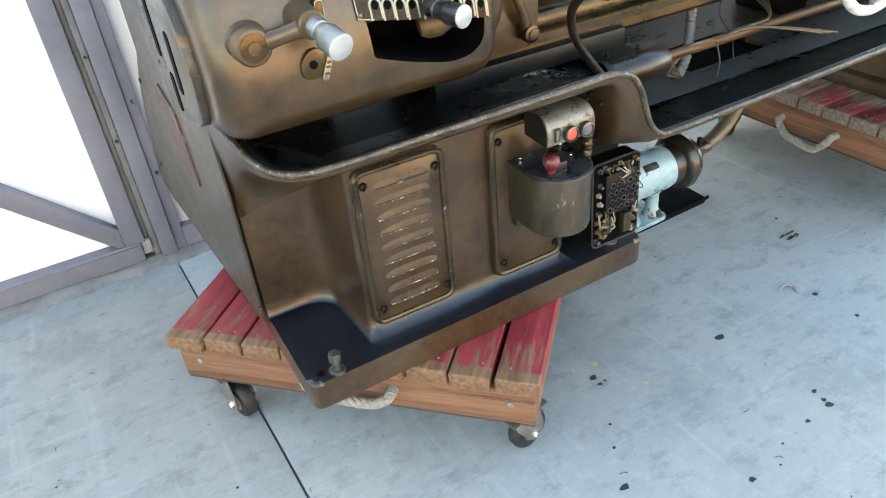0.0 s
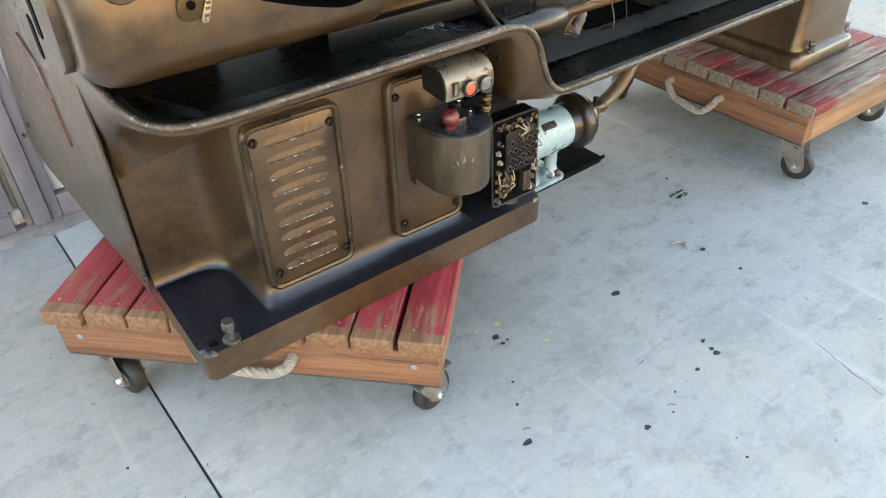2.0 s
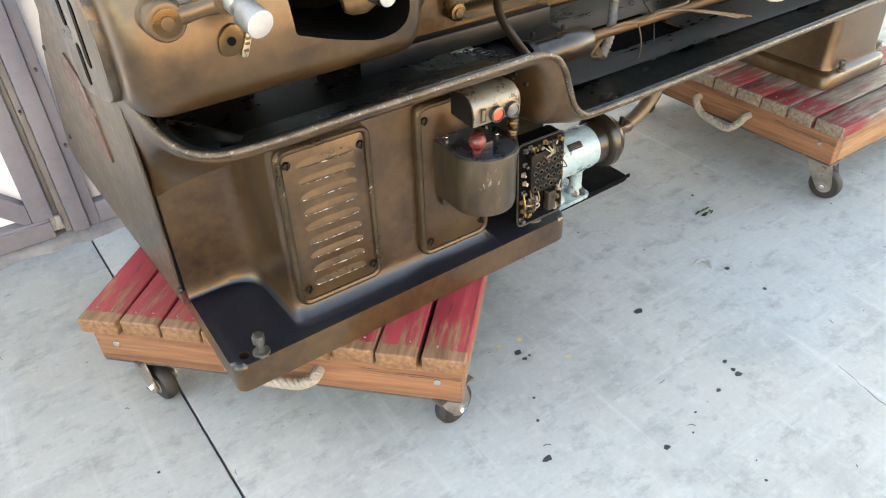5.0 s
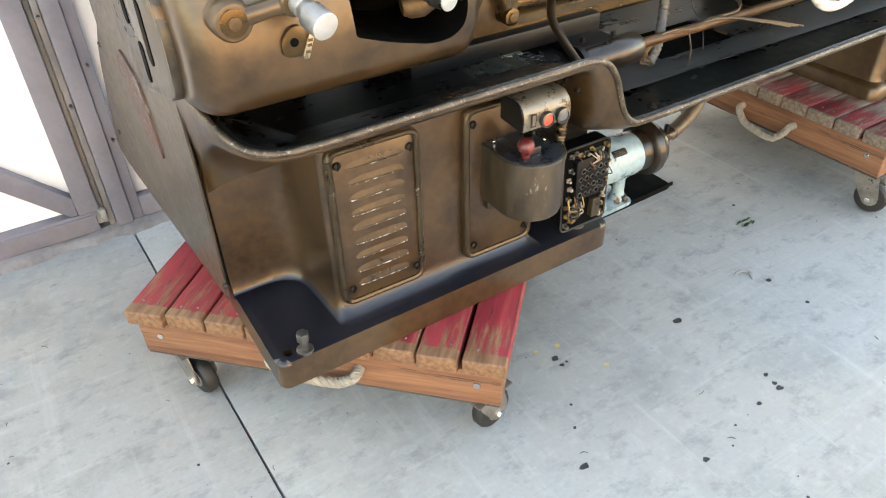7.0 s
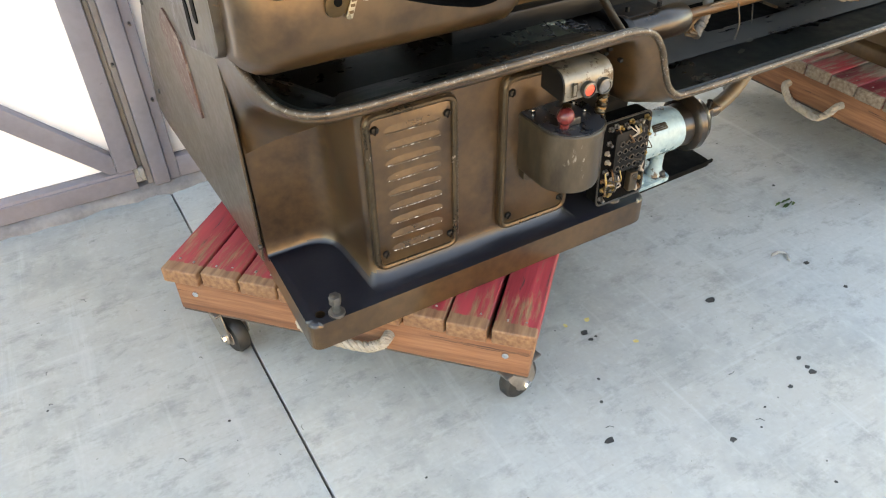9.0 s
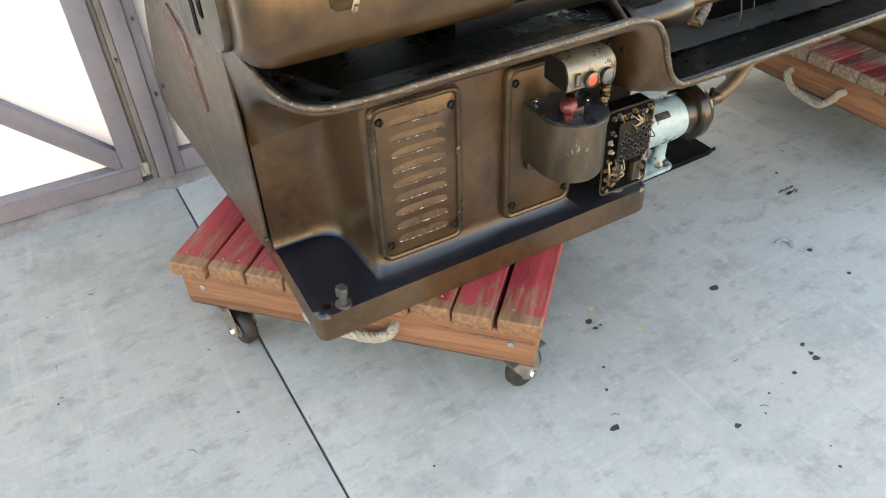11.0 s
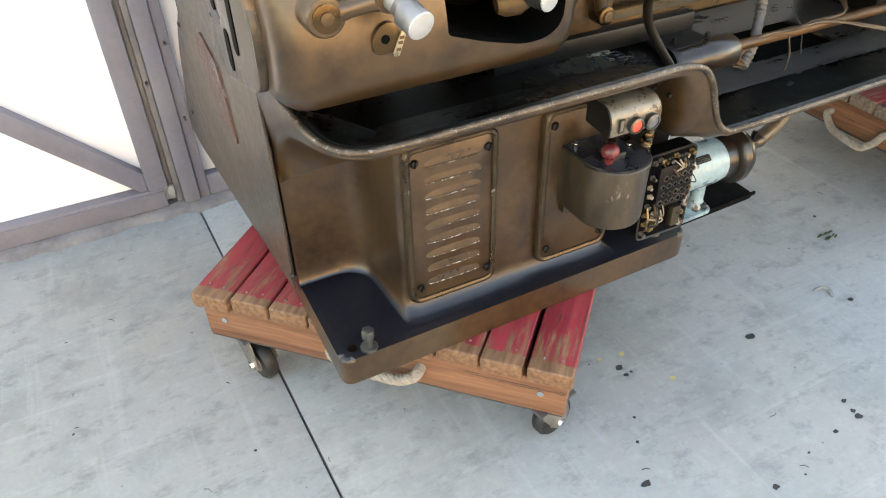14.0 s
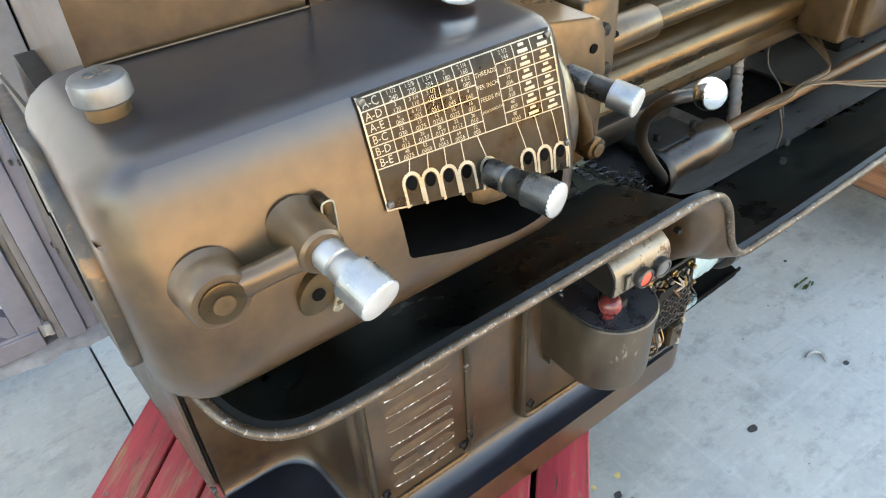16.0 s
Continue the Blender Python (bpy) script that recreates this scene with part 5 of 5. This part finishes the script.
bm = B(); revolve(bm, (0.306, 1.035, 0.958), (0.306, 1.0315, 0.958), [(0.0165, 0), (0.0165, 0.8), (0.0145, 1)], 28); lp("hub_cap", bm, BRONZE, lever)
bm = B(); cyl(bm, (0.306, 1.032, 0.958), (0.306, 1.0295, 0.958), 0.008, n=20, edge=0.001); lp("hub_centre", bm, BRONZE_DARK, lever)
bm = B()
loft(bm, [[(x, y + c * 0.009, z + s * h) for c, s in ((math.cos(a), math.sin(a)) for a in (2 * math.pi * i / 14 for i in range(14)))] for x, y, z, h in ((0.315, 1.042, 0.959, 0.013), (0.335, 1.038, 0.963, 0.0105), (0.355, 1.034, 0.967, 0.0105), (0.372, 1.03, 0.970, 0.014))])
lp("lever_arm", bm, PAINT, lever)
bm = B(); revolve(bm, (0.377, 1.064, 0.972), (0.377, 1.02, 0.972), [(0.023, 0), (0.0205, 0.2), (0.0195, 0.4), (0.0175, 0.95), (0.015, 1.0)], 28); lp("lever_boss", bm, PAINT, lever)
knurled("lever_handle", (0.379, 1.024, 0.971), (0.3905, 0.971, 0.954), 0.0168, lever, share=0.5, plain=KNURL, neck=0.72)
bm = B(); prism(bm, rounded([(0.392, 0.992), (0.402, 0.992), (0.402, 0.958), (0.392, 0.958)], 0.0048, 5), "y", 1.046, 1.0625, 0.001); tag = lp("letter_tag", bm, BRONZE, lathe)
bm = B(); bead_loop(bm, rounded([(0.392, 0.992), (0.402, 0.992), (0.402, 0.958), (0.392, 0.958)], 0.0048, 5), 1.046, 0.0008, 6); lp("tag_edge", bm, BRASS_PALE, tag)
bm = B()
for x0, z0, x1, z1 in ((0.3945, 0.970, 0.397, 0.963), (0.397, 0.963, 0.3995, 0.970)):
    sweep(bm, [(x0, 1.0455, z0), (x1, 1.0455, z1)], 0.0006, 5)
lp("tag_letter", bm, BRASS_PALE, tag)
bm = B(); prism(bm, rounded([(0.360, 0.902), (0.378, 0.898), (0.394, 0.912), (0.388, 0.938), (0.372, 0.936), (0.360, 0.922)], 0.008, 5), "y", 1.043, 1.051, 0.0015)
ind = lp("index_plate", bm, BRONZE, lathe, "small bronze detent plate with one hole")
bm = B(); cyl(bm, (0.376, 1.0422, 0.918), (0.376, 1.047, 0.918), 0.0055, n=20); lp("detent_hole", bm, BLACK, ind)
bm = B(); prism(bm, rounded([(0.383, 0.897), (0.391, 0.894), (0.402, 0.922), (0.396, 0.926)], 0.003, 4), "y", 1.0405, 1.0428, 0.0006); lp("letter_strip", bm, BRASS_PALE, ind)
for z in (0.902, 0.910, 0.916):
    bm = B(); box(bm, 0.388 + (z - 0.902) * 0.35, 0.394 + (z - 0.902) * 0.35, 1.0398, 1.0406, z, z + 0.0035); lp("letter_bar", bm, BRONZE_DARK, ind)

knurled("tumbler_knob", (0.546, 1.050, 0.952), (0.5635, 0.985, 0.949), 0.0148, lathe, share=0.42, plain=KNURL_DARK, grip=KNURL_DARK)

# bracket beside the gearbox with its own knob and lever
bm = B(); prism(bm, rounded([(0.655, 0.812), (0.792, 0.812), (0.806, 0.828), (0.808, 0.925), (0.80, 0.985), (0.655, 1.01)], [0.005, 0.016, 0.012, 0.01, 0.02, 0.005], 5), "y", 1.165, 1.42, 0.007); bracket = lp("feed_bracket", bm, PAINT_BRONZE, lathe, "cast feed bracket with a pinned lever")
bm = B(); prism(bm, rounded([(0.80, 0.872), (0.846, 0.872), (0.858, 0.885), (0.858, 0.985), (0.80, 0.99)], 0.009, 4), "y", 1.198, 1.40, 0.005); lp("bracket_ear", bm, PAINT_BRONZE, bracket)
bm = B(); revolve(bm, (0.655, 1.16, 0.93), (0.690, 1.16, 0.93), [(0.09, 0), (0.088, 0.5), (0.075, 0.9), (0.05, 1)], 36); lp("gearbox_boss", bm, PAINT, bracket)
bm = B(); loft(bm, [[(x + h * math.cos(a) * 0.9, y + 0.008 * math.sin(a), z) for a in (2 * math.pi * i / 12 for i in range(12))] for x, y, z, h in ((0.776, 1.15, 0.842, 0.013), (0.762, 1.145, 0.88, 0.0095), (0.742, 1.142, 0.92, 0.0095), (0.728, 1.14, 0.945, 0.012))]); arm = lp("feed_lever", bm, PAINT_BRONZE, bracket)
bm = B(); cyl(bm, (0.776, 1.17, 0.842), (0.776, 1.136, 0.842), 0.0145, n=24, edge=0.003); lp("pivot", bm, BRONZE, arm)
bm = B(); cyl(bm, (0.776, 1.137, 0.842), (0.776, 1.133, 0.842), 0.008, n=20, edge=0.001); lp("pivot_cap", bm, BRONZE_DARK, arm)
knurled("feed_knob", (0.716, 1.135, 0.955), (0.7415, 1.060, 0.942), 0.0145, bracket, share=0.36, plain=KNURL_DARK)
for x, z in ((0.833, 0.952), (0.840, 0.903)):
    bm = B(); cyl(bm, (x, 1.199, z), (x, 1.189, z), 0.0075, n=6, edge=0.001); lp("bracket_bolt", bm, PAINT_DARK, bracket)

bm = B(); cyl(bm, (0.786, 1.1655, 0.952), (0.786, 1.1635, 0.952), 0.0055, n=16); lp("oil_hole", bm, BLACK, bracket)

# oil filler cap on the gearbox top
bm = B(); cyl(bm, (0.300, 1.166, 1.045), (0.300, 1.166, 1.062), 0.0155, n=26, edge=0.002); cap = lp("oil_filler", bm, BRONZE_DARK, lathe, "oil filler neck with a dull silver cap")
bm = B(); revolve(bm, (0.300, 1.166, 1.058), (0.300, 1.166, 1.076), [(0.019, 0), (0.0205, 0.1), (0.0205, 0.7), (0.019, 0.9), (0.015, 1.0)], 36); lp("cap", bm, CAP_STEEL, cap)
bm = B()
cu = bpy.data.curves.new("word", "FONT")
cu.body, cu.size, cu.align_x, cu.align_y, cu.extrude = "OIL", 0.012, "CENTER", "CENTER", 0.0008
wo = new("word", cu)
dg = bpy.context.evaluated_depsgraph_get(); dg.update()
wm = bpy.data.meshes.new_from_object(wo.evaluated_get(dg))
bm.from_mesh(wm)
bpy.data.objects.remove(wo); bpy.data.curves.remove(cu); bpy.data.meshes.remove(wm)
bmesh.ops.transform(bm, matrix=pose(0.300, 1.166, 1.0765, 0, 0, 12), verts=bm.verts)
lp("cap_word", bm, STEEL_DULL, cap)

# gear train guard at the end
bm = B(); prism(bm, rounded([(1.13, 0.84), (1.42, 0.76), (1.53, 0.85), (1.50, 0.97), (1.19, 1.02), (1.12, 0.95)], 0.04, 5), "x", 0.240, 0.256, 0.004); guard = lp("gear_guard", bm, GUARD, lathe, "grey gear guard rim with chipped paint and dark slots")
# black slips on the rim stand for the shade inside its slots
for y, z, h in ((1.24, 0.90, 0.045), (1.30, 0.84, 0.03), (1.36, 0.94, 0.06)):
    bm = B(); prism(bm, rounded([(y - 0.014, z - h), (y + 0.014, z - h), (y + 0.014, z + h), (y - 0.014, z + h)], 0.013, 5), "x", 0.2385, 0.2405); lp("guard_slot", bm, BLACK, guard)

# headstock above the gearbox
bm = B(); prism(bm, rounded([(1.252, 1.049), (1.245, 1.40), (1.62, 1.42), (1.65, 0.82), (1.28, 0.82)], [0.004, 0.05, 0.05, 0.02, 0.02], 5), "x", 0.306, 0.50, 0.006); head = lp("headstock", bm, PAINT, lathe, "brown cast headstock casing")
bm = B(); prism(bm, rounded([(1.249, 1.050), (1.242, 1.40), (1.62, 1.42), (1.65, 0.82), (1.28, 0.82)], [0.01, 0.05, 0.05, 0.02, 0.02], 5), "x", 0.503, 0.84, 0.012); lp("headstock_door", bm, PAINT, head)
bm = B(); sweep(bm, [(0.306 + 0.005, 1.249, 1.0495), (0.50, 1.246, 1.0495)], 0.0014, 8); lp("gasket", bm, WORN_EDGE, head)
bm = B(); revolve(bm, (0.60, 1.16, 1.06), (0.60, 1.155, 1.078), [(0.02, 0), (0.019, 0.5), (0.012, 1)], 20); ball(bm, (0.60, 1.152, 1.09), 0.019); lp("ball_knob", bm, STEEL, head, "polished steel ball knob")
bm = B(); box(bm, 0.575, 0.63, 1.16, 1.25, 1.056, 1.075, 0.008, 3); lp("knob_bracket", bm, BRONZE, head)

# ---- lathe: bed, screws, carriage ----
bm = B()
half = [(1.335, 0.735), (1.30, 0.735), (1.296, 0.742), (1.297, 0.758), (1.306, 0.766)] + [(1.318 - 0.03 * math.cos(a), 0.797 + 0.03 * math.sin(a)) for a in (radians(-70 + 17.5 * i) for i in range(9))] + [(1.322, 0.835), (1.345, 0.842), (1.345, 0.868), (1.315, 0.874), (1.30, 0.882), (1.298, 0.93), (1.31, 0.945), (1.33, 0.95), (1.345, 0.965), (1.36, 0.95), (1.58, 0.95), (1.60, 0.93), (1.60, 0.735)]
prism(bm, half, "x", 0.70, 2.58)
bed = lp("bed", bm, BRONZE, lathe, "bronze-toned cast lathe bed with rounded ribs", angle=30)
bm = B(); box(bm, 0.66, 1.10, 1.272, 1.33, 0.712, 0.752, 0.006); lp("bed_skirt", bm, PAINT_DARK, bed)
bm = B(); box(bm, 0.69, 0.90, 1.262, 1.30, 0.70, 0.716, 0.003); lp("oil_gutter", bm, GREEN_PATINA, bed)
bm = B(); cyl(bm, (0.84, 1.262, 0.898), (2.5, 1.262, 0.898), 0.0165, n=20); screw_rod = lp("lead_screw", bm, BRONZE, lathe)
bm = B(); sweep(bm, [(1.222 + 0.0006 * i, 1.262 + 0.0168 * math.cos(0.8 * i), 0.898 + 0.0168 * math.sin(0.8 * i)) for i in range(1300)], 0.0017, 4); lp("screw_thread", bm, BRONZE, screw_rod)
bm = B(); cyl(bm, (0.85, 1.262, 0.898), (1.0, 1.262, 0.898), 0.024, n=24, edge=0.004); lp("screw_collar", bm, PAINT_BRONZE, screw_rod)
for x in (0.88, 0.905):
    bm = B(); cyl(bm, (x, 1.242, 0.91), (x, 1.236, 0.914), 0.004, n=8); lp("set_screw", bm, BLACK, screw_rod)
for x0, x1 in ((0.70, 1.0), (1.75, 2.2)):
    bm = B(); box(bm, x0, x1, 1.34, 1.56, 0.60, 0.735, 0.01); lp("bed_leg", bm, PAINT_DARK, bed)

# spindle control rod, its housing and ball lever
bm = B(); cyl(bm, (1.12, 1.215, 0.690), (2.35, 1.215, 0.690), 0.0105, n=18); rod = lp("control_rod", bm, RUST, lathe, "rusty orange control rod")
bm = B(); revolve(bm, (0.985, 1.205, 0.690), (1.145, 1.212, 0.690), [(0.022, 0), (0.027, 0.05), (0.027, 0.5), (0.031, 0.55), (0.031, 0.95), (0.026, 1.0)], 30); housing = lp("rod_housing", bm, OILY_BROWN, lathe)
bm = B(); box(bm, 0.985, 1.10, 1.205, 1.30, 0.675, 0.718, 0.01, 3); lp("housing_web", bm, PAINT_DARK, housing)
for x, y in ((1.02, 1.235), (1.09, 1.225), (1.03, 1.28)):
    bm = B(); cyl(bm, (x, y, 0.71), (x, y, 0.728), 0.005, n=6); lp("cap_screw", bm, PAINT_DARK, housing)
bm = B()
sweep(bm, curve_pts([(0.992, 1.195, 0.672), (0.970, 1.178, 0.70), (0.920, 1.165, 0.755), (0.872, 1.150, 0.812), (0.846, 1.128, 0.862), (0.842, 1.100, 0.895), (0.850, 1.082, 0.906), (0.862, 1.068, 0.909)], 7), 0.0075, 14)
handle = lp("clutch_lever", bm, OILY_BROWN, lathe, "bent lever with a polished steel ball")
bm = B(); ball(bm, (0.8635, 1.064, 0.9105), 0.0185, 26); lp("ball", bm, CHROME, handle)
bm = B(); revolve(bm, (0.978, 1.205, 0.690), (0.994, 1.205, 0.690), [(0.036, 0), (0.037, 0.3), (0.034, 1)], 28); lp("lever_disc", bm, PAINT_DARK, handle)

# hanging conduit and loose wires
bm = B()
pts = curve_pts([(1.335, 1.325, 0.74), (1.315, 1.305, 0.70), (1.275, 1.27, 0.65), (1.235, 1.25, 0.618)], 14)
sweep(bm, pts, [0.0105 + 0.0012 * math.cos(2.2 * i) for i in range(len(pts))], 12)
lp("flex_conduit", bm, CONDUIT, lathe, "grey-brown flexible conduit")
random.seed(31)
for k in range(8):
    a = random.uniform(0.0, 0.012)
    pts = [(1.232 + a, 1.248, 0.620), (1.20 + random.uniform(-0.015, 0.01), 1.235, 0.64 + 0.004 * k), (1.22, 1.222 - 0.002 * k, 0.680 + 0.003 * k), (1.30, 1.205 + random.uniform(-0.008, 0.004), 0.699), (1.38, 1.21 + random.uniform(-0.01, 0.01), 0.701)]
    if k < 3:
        pts += [(1.46, 1.16 + 0.01 * k, 0.69), (1.54 + 0.04 * k, 1.14 + 0.01 * k, 0.668 - 0.01 * k)]
    else:
        pts += [(1.46, 1.22, 0.704), (1.52, 1.25 + 0.01 * k, 0.72)]
    bm = B(); sweep(bm, curve_pts(pts, 6), 0.0022, 6); lp("wire", bm, random.choice((WIRE_TAN, WIRE_TAN, BLACK_EDGE, RUST)), lathe)
bm = B(); sweep(bm, curve_pts([(1.42, 1.32, 0.745), (1.40, 1.30, 0.70), (1.41, 1.27, 0.66), (1.39, 1.24, 0.62)], 6), 0.0016, 6); lp("wire", bm, BLACK_EDGE, lathe)
bm = B(); sweep(bm, curve_pts([(1.27, 1.19, 0.70), (1.275, 1.18, 0.66), (1.27, 1.178, 0.63)], 5), 0.002, 6); lp("wire_tie", bm, BLACK_EDGE, lathe)

# carriage apron and handwheel
bm = B(); box(bm, 1.475, 2.0, 1.19, 1.30, 0.755, 0.96, 0.012, 3); apron = lp("apron", bm, PAINT_BRONZE, lathe, "bronze-brown carriage apron")
bm = B(); box(bm, 1.455, 1.52, 1.215, 1.30, 0.745, 0.97, 0.008, 3); lp("apron_rib", bm, PAINT, apron)
bm = B(); box(bm, 1.88, 1.95, 1.175, 1.2, 0.78, 0.93, 0.008, 3); lp("apron_pad", bm, PAINT, apron)
bm = B(); box(bm, 1.44, 2.05, 1.22, 1.66, 0.96, 1.04, 0.015, 3); lp("saddle", bm, PAINT, apron)
bm = B()
HC, HR = Vector((1.637, 1.11, 0.822)), 0.118
sweep(bm, [(HC.x + HR * math.cos(a), HC.y, HC.z + HR * math.sin(a)) for a in (2 * math.pi * i / 60 for i in range(60))], 0.0115, 14, close=True)
wheel = lp("handwheel", bm, WHITE_ENAMEL, lathe, "pale worn handwheel rim with bronze spokes")
for a in (0.5, 0.5 + 2.094, 0.5 + 4.189):
    bm = B()
    sweep(bm, curve_pts([(HC.x + 0.02 * math.cos(a), HC.y + 0.02, HC.z + 0.02 * math.sin(a)), (HC.x + 0.06 * math.cos(a + 0.25), HC.y + 0.015, HC.z + 0.06 * math.sin(a + 0.25)), (HC.x + HR * math.cos(a), HC.y, HC.z + HR * math.sin(a))], 6), 0.008, 10)
    lp("spoke", bm, PAINT_BRONZE, wheel)
bm = B(); revolve(bm, (HC.x, 1.195, HC.z), (HC.x, 1.105, HC.z), [(0.03, 0), (0.028, 0.5), (0.022, 0.7), (0.022, 1)], 28); lp("wheel_hub", bm, PAINT_BRONZE, wheel)

# tail pedestal and end of the bed
def tail_plan(g):
    return rounded([(2.245 - g, 1.262 - g), (2.53 + g, 1.262 - g), (2.53 + g, 1.66), (2.245 - g, 1.66)], 0.03, 5)


bm = B(); loft(bm, [[(x, y, z) for x, y in tail_plan(g)] for z, g in ((0.2655, 0.025), (0.30, 0.024), (0.308, 0.018), (0.314, 0.004), (0.33, 0.0), (0.595, -0.006))]); tail = lp("tail_pedestal", bm, PAINT, lathe, "tapered brown tail pedestal with foot flange", angle=45)
hexbolt(tail, 2.30, 1.246, 0.310, 0.011, 0.014, shank=0.012)
hexbolt(tail, 2.545, 1.275, 0.310, 0.013, 0.016, shank=0.008)
bm = B(); box(bm, 2.2, 2.56, 1.32, 1.58, 0.60, 0.74, 0.012); tail_leg = lp("bed_leg", bm, PAINT_BRONZE, bed)
bm = B(); box(bm, 2.25, 2.45, 1.2, 1.3, 0.63, 0.70, 0.01); lp("rod_bearing", bm, PAINT, rod)
random.seed(14)
bm = B()
for k in range(260):
    x, y = 2.42 + random.gauss(0, 0.05), 1.27 + random.gauss(0, 0.045)
    sweep(bm, [(x, y, 0.606 + random.uniform(0, 0.012)), (x + random.uniform(-0.02, 0.02), y + random.uniform(-0.02, 0.02), 0.606 + random.uniform(0.004, 0.03))], 0.0012, 3)
tagged(part("dry_moss", bm, MOSS, None), "yellow-green dry moss and swarf in the pan end", "debris", kind="stuff")
# four small pale ellipses on the pan floor
for x, y in ((1.346, 1.2), (1.288, 1.169), (1.629, 1.24), (1.534, 1.208)):
    bm = B(); blob(bm, x, y, 0.014, pan_floor_z(x) + 0.0012, 20, 0.4, 0.5); lp("pale_spot", bm, STEEL_DULL, pan)
# oily scraps in the pan
random.seed(77)
bm = B()
for k in range(40):
    x, y = random.gauss(0.86, 0.03), random.gauss(1.15, 0.02)
    box(bm, x, x + random.uniform(0.003, 0.010), y, y + random.uniform(0.003, 0.009), pan_floor_z(x) + 0.0005, pan_floor_z(x) + random.uniform(0.002, 0.007))
tagged(part("oily_scraps", bm, BLACK_GLOSS, None), "wet black scraps lying in the chip pan", "debris", kind="stuff")
